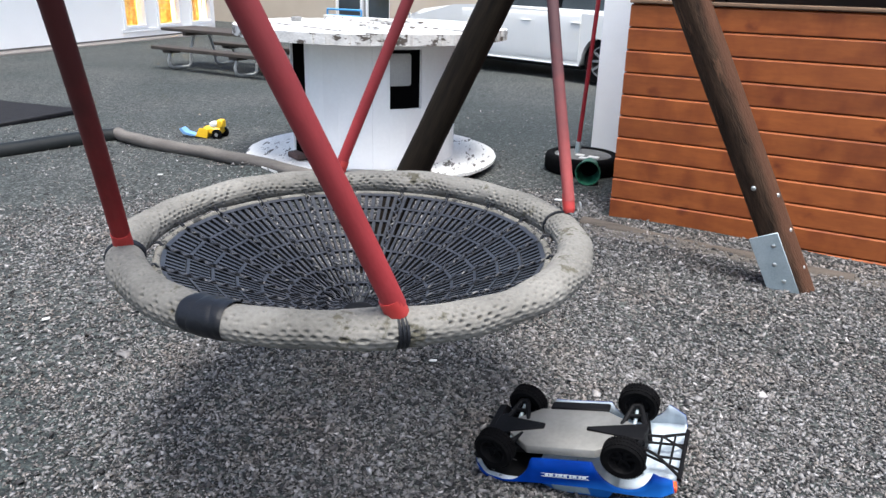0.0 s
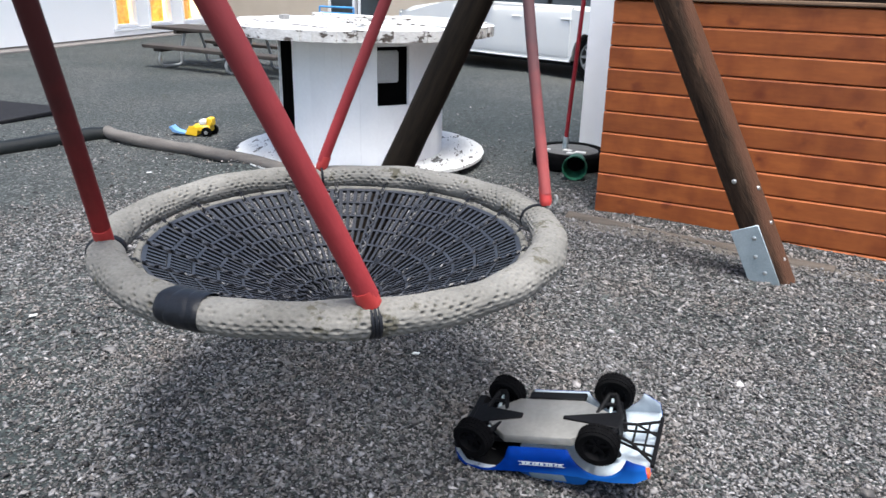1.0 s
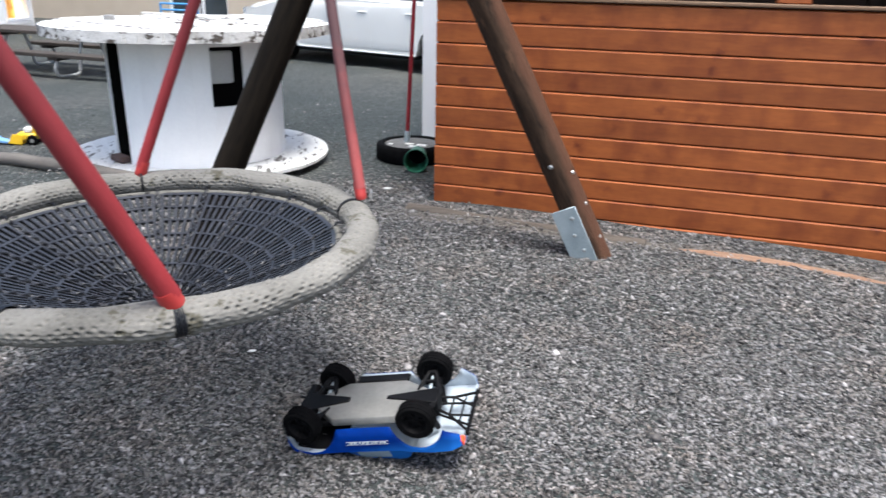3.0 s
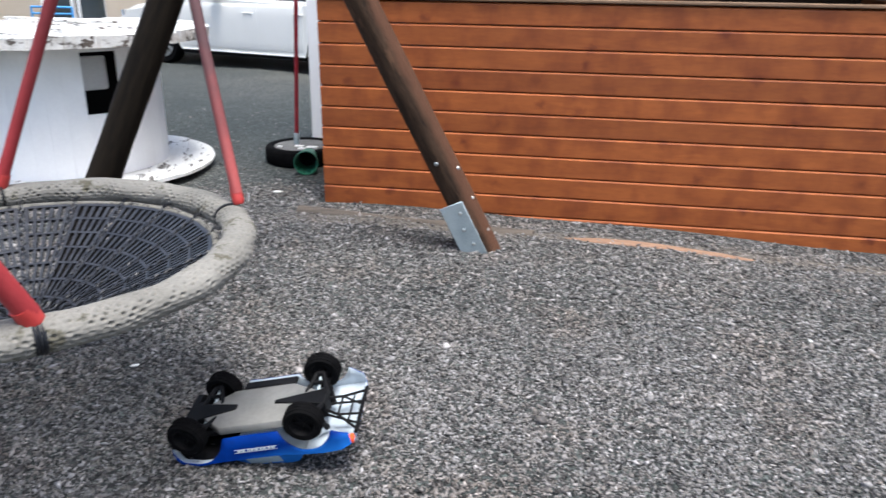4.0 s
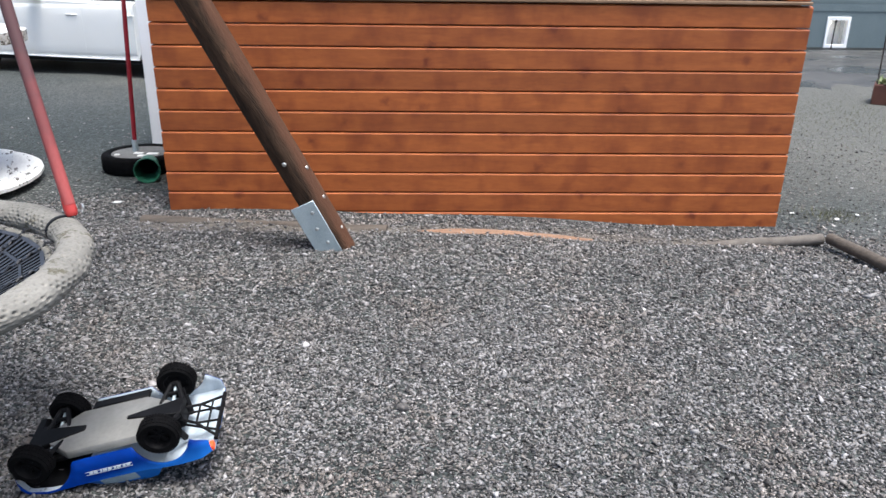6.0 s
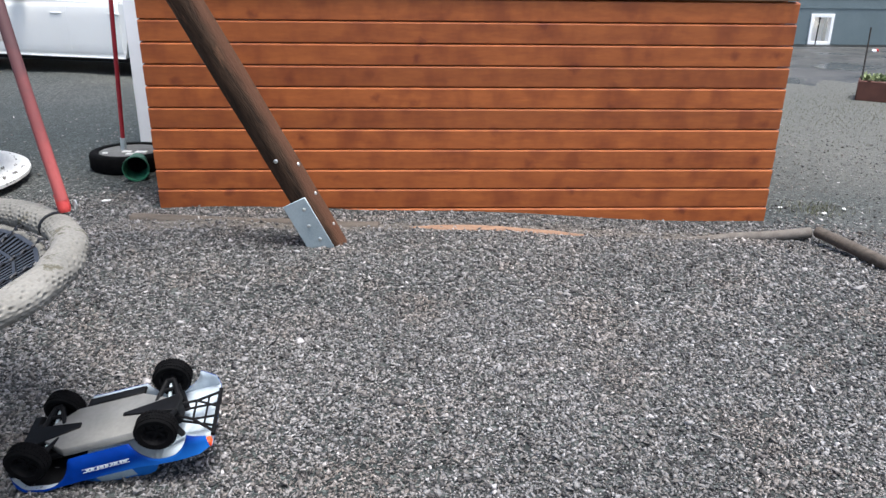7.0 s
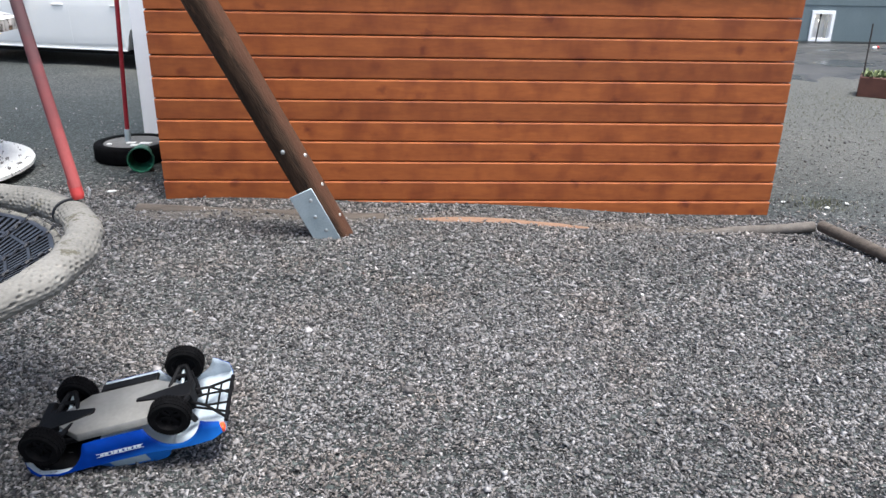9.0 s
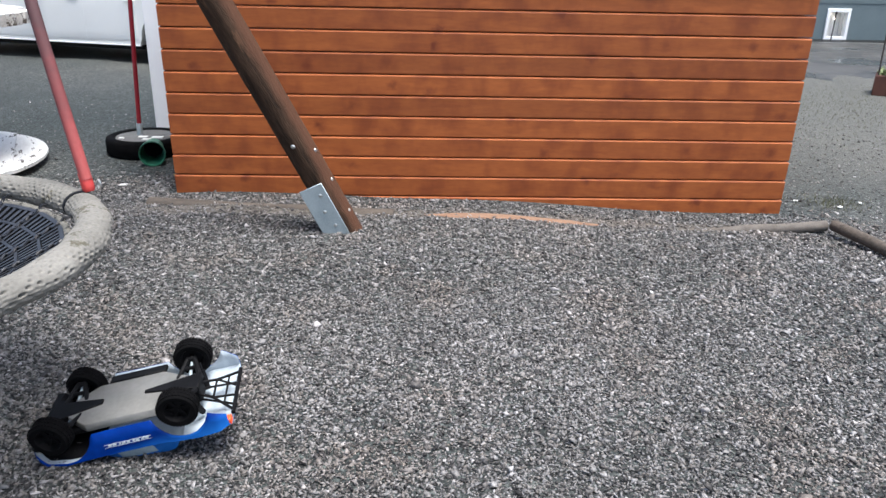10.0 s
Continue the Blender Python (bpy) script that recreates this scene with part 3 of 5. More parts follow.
def loose_stones(name, count, near, far, sizes, seed, label, keep):
    """Loose crushed stones lying on the ground in a fan, as one mesh."""
    rng = np.random.default_rng(seed)
    d = np.abs(np.sqrt(rng.uniform(near ** 2, far ** 2, count)) + rng.normal(0, 0.12, count))
    a = rng.uniform(radians(-60), radians(50), count) + rng.normal(0, 0.12, count)
    xy = np.stack([1.25 + d * np.sin(a), -4.1 + d * np.cos(a)], -1)
    xy = xy[keep(xy[:, 0], xy[:, 1])]
    n = len(xy)
    tip = np.array([(1, 0, 0), (-1, 0, 0), (0, 1, 0), (0, -1, 0), (0, 0, 1), (0, 0, -1)], float)
    size = sizes[0] + rng.gamma(2.0, 0.25, n) * (sizes[1] - sizes[0])
    v = tip[None] * rng.uniform(0.7, 1.3, (n, 6, 1)) + rng.uniform(-0.55, 0.55, (n, 6, 3))
    v = v * (size[:, None, None] * 0.62) * rng.uniform((0.95, 0.65, 0.26), (1.6, 1.2, 0.56), (n, 3))[:, None]
    q = rng.normal(size=(n, 4)) * np.array([1, 0.27, 0.27, 1])
    q /= np.linalg.norm(q, axis=1, keepdims=True)
    w, x, y, z = q.T
    rot = np.stack([1 - 2 * (y * y + z * z), 2 * (x * y - w * z), 2 * (x * z + w * y), 2 * (x * y + w * z), 1 - 2 * (x * x + z * z),
                    2 * (y * z - w * x), 2 * (x * z - w * y), 2 * (y * z + w * x), 1 - 2 * (x * x + y * y)], -1).reshape(n, 3, 3)
    v = np.einsum("nij,nkj->nki", rot, v)
    base = np.stack([xy[:, 0], xy[:, 1], ground_height(xy[:, 0], xy[:, 1]) + size * rng.uniform(0.0, 0.45, n)], -1)
    v = (v + base[:, None]).reshape(-1, 3)
    face = np.array([(0, 2, 4), (2, 1, 4), (1, 3, 4), (3, 0, 4), (2, 0, 5), (1, 2, 5), (3, 1, 5), (0, 3, 5)])
    f = (face[None] + 6 * np.arange(n)[:, None, None]).reshape(-1)
    me = bpy.data.meshes.new(name)
    me.vertices.add(len(v))
    me.vertices.foreach_set("co", v.astype(np.float32).ravel())
    me.loops.add(len(f))
    me.loops.foreach_set("vertex_index", f.astype(np.int32))
    me.polygons.add(len(f) // 3)
    me.polygons.foreach_set("loop_start", np.arange(0, len(f), 3, dtype=np.int32))
    me.update(calc_edges=True)
    me.materials.append(M_STONE)
    return tagged(new(name, me), label, "gravel", kind="stuff")


def open_ground(x, y):
    inside = (y > -0.02) & (x > -0.05) & (x < 3.6)
    trodden = (np.abs(y + 0.30) < 0.055 + 0.02 * np.sin(9 * x)) & (x > -0.1) & (x < 3.5) & (np.sin(9173.0 * x + 5711.0 * y) < 0.3)
    return ~inside & ~trodden & ((x + 1.888) ** 2 + (y - 0.428) ** 2 > 0.8)


loose_stones("gravel", 120000, 1.15, 2.75, (0.0048, 0.0115), 3, "loose grey crushed stones under the swing", open_ground)
loose_stones("gravel_beyond", 120000, 2.75, 4.7, (0.006, 0.014), 4, "loose grey crushed stones around the swing area", open_ground)
loose_stones("gravel_far", 30000, 4.7, 8.5, (0.008, 0.015), 5, "loose grey stones scattered beyond the log edging",
             lambda x, y: open_ground(x, y) & ((x > 3.4) | (y < 0.3) | (np.random.default_rng(7).uniform(0, 1, len(x)) < 0.22)) & (np.random.default_rng(8).uniform(4.7, 8.6, len(x)) > np.hypot(x - 1.25, y + 4.1)))

# ---- timber shelter ----
SHELTER_W, SHELTER_D, BOARD = 3.52, 2.4, 0.115
shelter = thing("timber_shelter", "open timber shelter with orange-brown stained horizontal boarding", "shelter", pose(0, 0, 0))


def board_mesh(length):
    """A board with chamfered long edges; x along it, its face towards -y."""
    bm = bmesh.new()
    h, t = BOARD - 0.0026, 0.028
    prof = [(t, 0.0), (0.012, 0.0), (0.005, 0.0005), (0.0035, 0.003), (-0.0025, h - 0.012), (-0.001, h - 0.0085), (0.006, h - 0.0050), (0.016, h - 0.0035), (t, h)]
    ends = []
    for x in (0.0, length):
        ends.append([bm.verts.new((x, y, z)) for y, z in prof])
    n = len(prof)
    for i in range(n):
        bm.faces.new((ends[0][i], ends[1][i], ends[1][(i + 1) % n], ends[0][(i + 1) % n]))
    bm.faces.new(ends[0])
    bm.faces.new(list(reversed(ends[1])))
    return mesh_of(bm, "board")


rail = part("cap_rail", box(bmesh.new(), (-0.004, -0.018, 1.157), (SHELTER_W - 0.012, 0.10, 1.174), 0.004), M_RAIL, shelter, "weathered tan cap rail")
for px, w in ((0.0, 0.13), (1.71, 0.16), (SHELTER_W - 0.13, 0.13)):
    part("post", box(bmesh.new(), (px + 0.002, 0.032, 1.175 if px else -0.1), (px + w, 0.13, 2.25), 0.006), M_BOARD, shelter)
# back posts get the shade-dark colour instead of the orange stain
for px in (0.0, 2.51, SHELTER_W - 0.1):
    part("post", box(bmesh.new(), (px + 0.03, SHELTER_D - 0.13, -0.1), (px + 0.11, SHELTER_D - 0.035, 2.25), 0.006), M_SHADEWOOD, shelter)
# added wall, coloured dark, so the opening above the rail reads black
part("upper_side_wall", box(bmesh.new(), (SHELTER_W - 0.031, 0.135, 1.158), (SHELTER_W - 0.003, SHELTER_D - 0.035, 2.248)), M_SHADEWOOD, shelter, "added dark wall that blacks out the opening")
# roof out of view, added to keep skylight off the inside
part("roof", box(bmesh.new(), (-0.06, -0.12, 2.25), (SHELTER_W + 0.06, SHELTER_D + 0.12, 2.33), 0.01), M_SHADEWOOD, shelter, "unseen flat roof added to darken the inside")
part("floor_deck", box(bmesh.new(), (0.03, 0.14, -0.12), (SHELTER_W - 0.03, SHELTER_D - 0.14, 0.03)), M_SHADEWOOD, shelter)
part("back_wall", box(bmesh.new(), (0.0, SHELTER_D - 0.03, -0.12), (SHELTER_W, SHELTER_D, 2.25)), M_SHADEWOOD, shelter, "back wall with shade put into its dark colour")
for x in (0.003, SHELTER_W - 0.031):
    part("side_wall", box(bmesh.new(), (x, 0.135, -0.12), (x + 0.028, SHELTER_D - 0.035, 1.155)), M_BOARD, shelter)

panel = thing("white_board_panel", "tall white painted board panel standing behind the shelter corner", "panel", pose(-0.60, 1.50, 0.0))
part("panel", box(bmesh.new(), (0, 0, 0.0), (0.44, 0.05, 2.3), 0.004), M_TRIM, panel)
part("panel_foot", box(bmesh.new(), (-0.05, -0.03, -0.01), (0.46, -0.003, 0.03), 0.004), M_TRIM, panel)

# ---- swing frame ----
APEX = Vector((0.04, -0.86, 2.06))
frame_thing = thing("swing_frame", "dark tarred round-pole swing frame with galvanised foot plates", "swing frame", pose(0, 0, 0))


def swing_leg(foot, top, r, material, label=""):
    m = along(foot, top)
    length = (Vector(top) - Vector(foot)).length
    rng = random.Random(int(foot[0] * 100))
    pts, rs = [], []
    for i in range(15):
        s = i / 14
        pts.append((0.006 * math.sin(5 * s + foot[0]), 0.006 * math.cos(4 * s), -0.25 + (length + 0.3) * s))
        rs.append(r * (1.0 + rng.uniform(-0.025, 0.025)))
    return part("leg", tube(bmesh.new(), pts, rs, 20), material, frame_thing, label, m), m


LEG_FOOT = Vector((1.006, -0.555, 0.012))
leg_a, leg_pose = swing_leg(LEG_FOOT, APEX + Vector((-0.055, 0.1, 0.05)), 0.072, M_POLE, "brown-black weathered round pole")
swing_leg((-0.70, -1.40, 0), APEX + Vector((0.08, -0.08, 0.05)), 0.066, M_POLE_DARK, "nearly black round pole")
swing_leg((0.95, -4.75, 0), (0.06, -4.2, 2.05), 0.066, M_POLE)
swing_leg((-0.95, -4.75, 0), (0.06, -4.2, 2.05), 0.066, M_POLE)
part("beam", tube(bmesh.new(), [(0.06, -0.6, 2.02), (0.08, -2.5, 2.01), (0.08, -4.5, 2.02)], 0.075, 20), M_POLE, frame_thing)


def foot_plate():
    """Bent galvanised plate on the leg's foot, with bolts."""
    up = leg_pose.to_3x3() @ Vector((0, 0, 1))
    out = Vector((-0.10, -1.0, 0))
    out = (out - up * out.dot(up)).normalized()
    m = Matrix.Translation(LEG_FOOT + out * 0.076)
    rot = Matrix((up.cross(out), out, up)).transposed().to_4x4()
    bm = bmesh.new()
    box(bm, (-0.088, 0.0, -0.05), (0.034, 0.007, 0.275), 0.002)
    box(bm, (-0.088, -0.085, -0.05), (-0.081, 0.0, 0.13), 0.002)
    plate = part("foot_plate", bm, M_GALV, frame_thing, "bent galvanised steel foot plate", m @ rot)
    for x, z in ((0.0, 0.22), (-0.022, 0.135), (-0.008, 0.05)):
        part("bolt", lathe(bmesh.new(), [(0.0, 0), (0.009, 0), (0.009, 0.004), (0.005, 0.007), (0.0, 0.007)], 10,
                           pose(x, 0.007, z, -90, 0, 0)), M_BOLT, plate)
    for side, z in ((0.0, 0.49), (1, 0.42), (1, 0.255), (1, 0.075)):
        d = out if side == 0 else (up.cross(out) * 1.0 + out * 0.35).normalized()
        p = LEG_FOOT + up * z + d * 0.073
        part("bolt", lathe(bmesh.new(), [(0.0, 0), (0.0105, 0), (0.0105, 0.005), (0.006, 0.009), (0.0, 0.009)], 10), M_BOLT, frame_thing, "",
             along(p, p + d))


foot_plate()


def lit_side(material, towards):
    """Paints the lit side of a tarred pole reddish brown, with a ragged border."""
    nodes, links = material.node_tree.nodes, material.node_tree.links
    bsdf = nodes["Principled BSDF"]
    old = bsdf.inputs["Base Color"].links[0].from_socket
    co = nodes.new("ShaderNodeTexCoord").outputs["Object"]
    dot = nodes.new("ShaderNodeVectorMath")
    dot.operation = "DOT_PRODUCT"
    links.new(co, dot.inputs[0])
    dot.inputs[1].default_value = towards
    rag = nodes.new("ShaderNodeTexNoise")
    rag.inputs["Scale"].default_value, rag.inputs["Detail"].default_value = 9, 5
    links.new(co, rag.inputs["Vector"])
    mix = nodes.new("ShaderNodeMath")
    mix.operation, mix.inputs[1].default_value = "MULTIPLY_ADD", 0.055
    links.new(rag.outputs["Fac"], mix.inputs[0])
    links.new(dot.outputs["Value"], mix.inputs[2])
    cut = nodes.new("ShaderNodeMapRange")
    cut.inputs["From Min"].default_value, cut.inputs["From Max"].default_value = 0.034, 0.066
    cut.inputs["To Max"].default_value = 0.8
    links.new(mix.outputs[0], cut.inputs[0])
    tone = nodes.new("ShaderNodeMix")
    tone.data_type = "RGBA"
    links.new(cut.outputs[0], tone.inputs[0])
    links.new(old, tone.inputs[6])
    tone.inputs[7].default_value = (0.098, 0.046, 0.028, 1)
    links.new(tone.outputs[2], bsdf.inputs["Base Color"])


# light on the leg's right side is painted in as a reddish colour
side = leg_pose.to_3x3().inverted() @ Vector((0.95, 0.25, 0))
side.z = 0
M_POLE_LIT = M_POLE.copy()
lit_side(M_POLE_LIT, side.normalized())
leg_a.data.materials.clear()
leg_a.data.materials.append(M_POLE_LIT)

# ---- nest swing ----
SW = Vector((0.0, -2.472, 0.60))
RING, TUBE, TUBE_V = 0.570, 0.046, 0.037
HANG_AT = [math.atan2(0.425 * sy, 0.372 * sx) + turn for sx, sy, turn in ((-1, -1, 0), (1, -1, 0.03), (1, 1, -0.10), (-1, 1, 0))]
swing = thing("nest_swing", "round nest swing with grey rope rim and black rubber net", "swing", pose(*SW))


def rim_mesh():
    """The rim's knitted rope cover: a flattened ring of plump stitches in offset rows, worn smooth on top."""
    turns, rows = 138, 22
    n, k = turns * 11, rows * 6
    a = np.linspace(0, 2 * np.pi, n, endpoint=False)[:, None]
    b = np.linspace(0, 2 * np.pi, k, endpoint=False)[None]
    rng = np.random.default_rng(21)
    along_rim = turns * a / (2 * np.pi) + 0.30 * np.sin(11 * a + 1) + 0.18 * np.sin(23 * a + 2 * b) + 0 * b
    around = rows * b / (2 * np.pi) + 0.35 * np.sin(7 * a + 0.5) + 0.2 * np.sin(19 * a)
    row = np.floor(around).astype(int)
    q = around - row - 0.5
    lean = np.where(row % 2 == 0, 0.62, -0.62)
    p = along_rim + 0.5 * (row % 2) + lean * q
    cell = np.floor(p).astype(int)
    p = p - cell - 0.5
    plump = rng.uniform(0.72, 1.0, (turns + 6, rows + 4))[cell % (turns + 6), row % (rows + 4)]
    stitch = np.clip(1 - np.abs(2 * p) ** 1.6, 0, 1) ** 0.6 * np.sqrt(np.clip(1 - (1.9 * q) ** 2, 0, 1)) * plump
    # small holes stand in staggered lines between the rows; the top is trodden flat
    line = np.floor(around + 0.5).astype(int)
    u = along_rim + 0.31 + 0.5 * (line % 2)
    spot = np.floor(u).astype(int)
    deep = rng.uniform(0.0, 1.0, (turns + 6, rows + 4))[spot % (turns + 6), line % (rows + 4)]
    hole = np.exp(-((u - spot - 0.5) / 0.17) ** 2 - ((around - line) / 0.30) ** 2) * ease(0.15, 0.6, deep)
    wear = 0.22 + 0.78 * ease(0.80, 0.05, np.sin(b) + 0.22 * np.sin(5 * a + 1) + 0.15 * np.sin(13 * a) * np.cos(b))
    lump = 0.0022 * np.sin(7 * a + 1.3) + 0.0018 * np.sin(17 * a + 2 * b)
    tied = sum(np.exp(-((np.angle(np.exp(1j * (a - t)))) / 0.022) ** 2) for t in HANG_AT)
    r = 1 + (0.0019 * stitch * wear - 0.0125 * hole * (0.25 + 0.75 * wear) + lump) / TUBE - 0.11 * tied
    x = (RING + TUBE * r * np.cos(b)) * np.cos(a)
    y = (RING + TUBE * r * np.cos(b)) * np.sin(a)
    z = TUBE_V * r * np.sin(b) + 0.0025 * np.sin(5 * a) + 0 * b
    v = np.stack([x, y, z], -1).reshape(-1, 3)
    i = np.arange(n * k).reshape(n, k)
    ni, nk = np.roll(i, -1, 0), np.roll(i, -1, 1)
    q = np.stack([i, ni, np.roll(ni, -1, 1), nk], -1).reshape(-1, 4)
    me = bpy.data.meshes.new("rim")
    me.from_pydata(v.tolist(), [], q.tolist())
    me.shade_smooth()
    me.materials.append(M_ROPE)
    return me


part("rim", rim_mesh(), M_ROPE, swing, "weathered tan-grey braided rope rim")


def arc(r, a0, a1, z, n):
    return [(r * math.cos(a0 + (a1 - a0) * i / n), r * math.sin(a0 + (a1 - a0) * i / n), z) for i in range(n + 1)]


def tape_band():
    """Tape wound round the rim: three overlapping turns with uneven ends."""
    bm = bmesh.new()
    for a0, a1, lift in ((-90.6, -86.0, 0.0028), (-88.2, -82.6, 0.0040), (-84.6, -80.4, 0.0034)):
        rings = []
        for i in range(8):
            s = i / 7
            ring = []
            for j in range(32):
                b = 2 * math.pi * j / 32
                a = radians(a0 + (a1 - a0) * s + 0.35 * math.sin(b + a0) + 0.15 * math.sin(4 * b))
                r = 1 + (lift + 0.0008 * math.sin(3 * b + 9 * s) - (0.0025 if i in (0, 7) else 0)) / TUBE
                c = RING + TUBE * r * math.cos(b)
                ring.append(bm.verts.new((c * math.cos(a), c * math.sin(a), TUBE_V * r * math.sin(b))))
            rings.append(ring)
        for p, q in zip(rings, rings[1:]):
            for j in range(32):
                bm.faces.new((p[j], p[(j + 1) % 32], q[(j + 1) % 32], q[j]))
    return bm


part("tape_band", tape_band(), M_TAPE, swing, "black tape wrapped round the rim")
IN_R, IN_Z = 0.504, -0.028
part("inner_ring", tube(bmesh.new(), arc(IN_R, 0, 2 * math.pi, IN_Z, 140)[:-1], 0.0105, 10, closed=True), M_ROPEIN, swing, "pale grey inner rope ring")

STRIPS, ROWS = 20, 7
NET_IN, NET_OUT, NET_DEPTH = 0.035, 0.494, 0.195


def net_z(r):
    return IN_Z - NET_DEPTH * (1 - (r / NET_OUT) ** 1.2)


def net_strip_mesh():
    """One wedge of the net: cross bars, slats between them, and the knobs that join it to its neighbour."""
    bm = bmesh.new()
    half = math.pi / STRIPS
    edges = [NET_IN + (NET_OUT - NET_IN) * (i / ROWS) ** 0.86 for i in range(ROWS + 1)]

    def bar(p, q, w, t):
        p, q = Vector(p), Vector(q)
        d = (q - p).normalized()
        up = Vector((-0.45 * p.x / max(p.length, 0.01), 0, 1)).normalized()
        side = d.cross(up).normalized() * w
        up = side.cross(d).normalized() * t
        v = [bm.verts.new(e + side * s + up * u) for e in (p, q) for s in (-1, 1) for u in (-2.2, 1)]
        # top faces take the sky-lit colour, all others the dark one
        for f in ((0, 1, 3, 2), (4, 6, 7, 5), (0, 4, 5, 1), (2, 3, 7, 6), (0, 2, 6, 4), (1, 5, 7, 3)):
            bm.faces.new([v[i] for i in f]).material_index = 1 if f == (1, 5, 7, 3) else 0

    def at(r, a):
        return (r * math.cos(a), r * math.sin(a), net_z(r))

    for i, r in enumerate(edges):
        w = 0.0042 if i < ROWS else 0.006
        h = half * 0.90
        bar(at(r, -h), at(r, h), w, 0.0029)
    for i in range(ROWS):
        r0, r1 = edges[i] + 0.003, edges[i + 1] - 0.003
        slats = (3, 4, 4, 5, 5, 6, 6)[i]
        for k in range(slats):
            a = half * 0.80 * (-1 + 2 * k / (slats - 1))
            bar(at(r0, a), at(r1, a), min(0.0060, 0.25 * r0 * 2 * half / slats), 0.0032)
    # a scalloped cord links the strip to the next one
    cord, n = [], 84
    for i in range(n + 1):
        q = i / n
        r = NET_IN + 0.02 + (NET_OUT - NET_IN - 0.022) * q
        sway = math.asin(min(0.5, 0.0062 / r)) * math.sin(2 * math.pi * (2 * ROWS) * q ** 1.12)
        p = Vector(at(r, half + sway))
        p.z += 0.006 + 0.003 * math.cos(4 * math.pi * ROWS * q ** 1.12)
        cord.append(p)
    before = len(bm.faces)
    tube(bm, cord, 0.0034, 5)
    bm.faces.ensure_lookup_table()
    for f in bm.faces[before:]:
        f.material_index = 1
    for i in range(1, ROWS):
        for a in (half * 0.93, half * 1.07):
            bmesh.ops.create_icosphere(bm, subdivisions=1, radius=0.0056, matrix=Matrix.Translation(Vector(at(edges[i], a)) + Vector((0, 0, 0.002))))
    me = mesh_of(bm, "net_strip")
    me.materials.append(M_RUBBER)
    me.materials.append(M_RUBBER_LIT)
    return me


strip = net_strip_mesh()
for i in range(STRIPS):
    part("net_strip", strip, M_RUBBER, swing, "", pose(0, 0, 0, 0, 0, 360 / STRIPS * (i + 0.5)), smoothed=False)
part("hub", lathe(bmesh.new(), [(0.0, 0.004), (0.03, 0.004), (0.04, 0.0), (0.04, -0.008), (0.0, -0.008)], 20, pose(0, 0, net_z(0.035) + 0.004)),
     M_RUBBER, swing)
for i in range(STRIPS):
    a = 2 * math.pi * i / STRIPS
    c = Vector((math.cos(a), math.sin(a), 0))
    t = Vector((-c.y, c.x, 0))
    bm = bmesh.new()
    p = c * 0.528 + Vector((0, 0, -0.012))
    q = c * 0.486 + Vector((0, 0, -0.040))
    for s in (-0.005, 0.005):
        tube(bm, [p + t * s, (p + q) / 2 + t * s * 0.6 + Vector((0, 0, 0.016)), q + t * s], 0.0028, 6)
    part("lashing", bm, M_TAPE, swing)

HANG = (Vector((0.10, -3.45, 1.93)), Vector((0.10, -1.78, 1.93)))
SLEEVES = ((M_RED_DARK, "dark red plastic-sleeved hanger", 0.0215), (M_RED, "red plastic-sleeved hanger", 0.023),
           (M_RED_PALE, "thin pale pinkish plastic-sleeved hanger", 0.0165), (M_RED, "red plastic-sleeved hanger", 0.0185))
for (sx, sy), turn, sleeve in zip(((-1, -1), (1, -1), (1, 1), (-1, 1)), HANG_AT, SLEEVES):
    c = Vector((math.cos(turn), math.sin(turn), 0)) * RING
    low = c + Vector((0, 0, TUBE_V - 0.014))
    if sx > 0 and sy > 0:  # this one hangs at the rim's outer edge
        low += c.normalized() * 0.032 + Vector((0, 0, 0.012))
    top = HANG[0 if sy < 0 else 1] - SW + Vector((0.02 * sx, 0, 0))
    m = along(low, top)
    length = (top - low).length
    pts = [(0.003 * math.sin(6 * s), 0.003 * math.cos(5 * s), 0.030 + (length - 0.05) * s) for s in [i / 20 for i in range(21)]]
    hanger = part("hanger", tube(bmesh.new(), pts, sleeve[2], 18), sleeve[0], swing, sleeve[1], m)
    cr = sleeve[2] + 0.0006
    part("end_cuff", lathe(bmesh.new(), [(0.0, -0.004), (cr * 0.75, -0.004), (cr * 0.96, 0.002), (cr * 1.03, 0.010), (cr * 1.03, 0.022), (cr * 1.01, 0.036), (cr, 0.05), (cr - 0.0004, 0.052), (0.0, 0.052)], 18),
         M_REDEND, hanger, "bright red end cuff")
    d = Vector((-c.y, c.x, 0)).normalized()
    for shift in ((-0.010, -0.002, 0.006) if sy < 0 else (0.0,)):
        loop = [c + d * (shift + 0.004 * math.sin(a)) + Vector((0, 0, 1)) * math.cos(a) * (TUBE_V * 0.93 + 0.001) + c.normalized() * math.sin(a) * (TUBE * 0.93 + 0.001)
                for a in [2 * math.pi * i / 24 for i in range(24)]]
        part("rim_lashing", tube(bmesh.new(), loop, 0.0042, 8, closed=True), M_TAPE, swing)
    if sx < 0 or sy < 0:
        continue
    out = low + c.normalized() * 0.03 + Vector((0, 0, 0.012))
    part("shackle", tube(bmesh.new(), [out + (d * math.cos(a) * 0.008 + Vector((0, 0, 1)) * math.sin(a) * 0.014) for a in
                                       [2 * math.pi * i / 12 for i in range(12)]], 0.003, 6, closed=True), M_BOLT, swing)

# ---- model truck, lying on its roof ----
TRUCK = pose(0.5795, -2.3435, 0.165, 171.8, 12.8, 184.0) @ Matrix.Scale(0.97, 4)
truck = thing("model_truck", "blue radio-controlled short-course model truck lying upside down on the gravel", "toy truck", TRUCK)


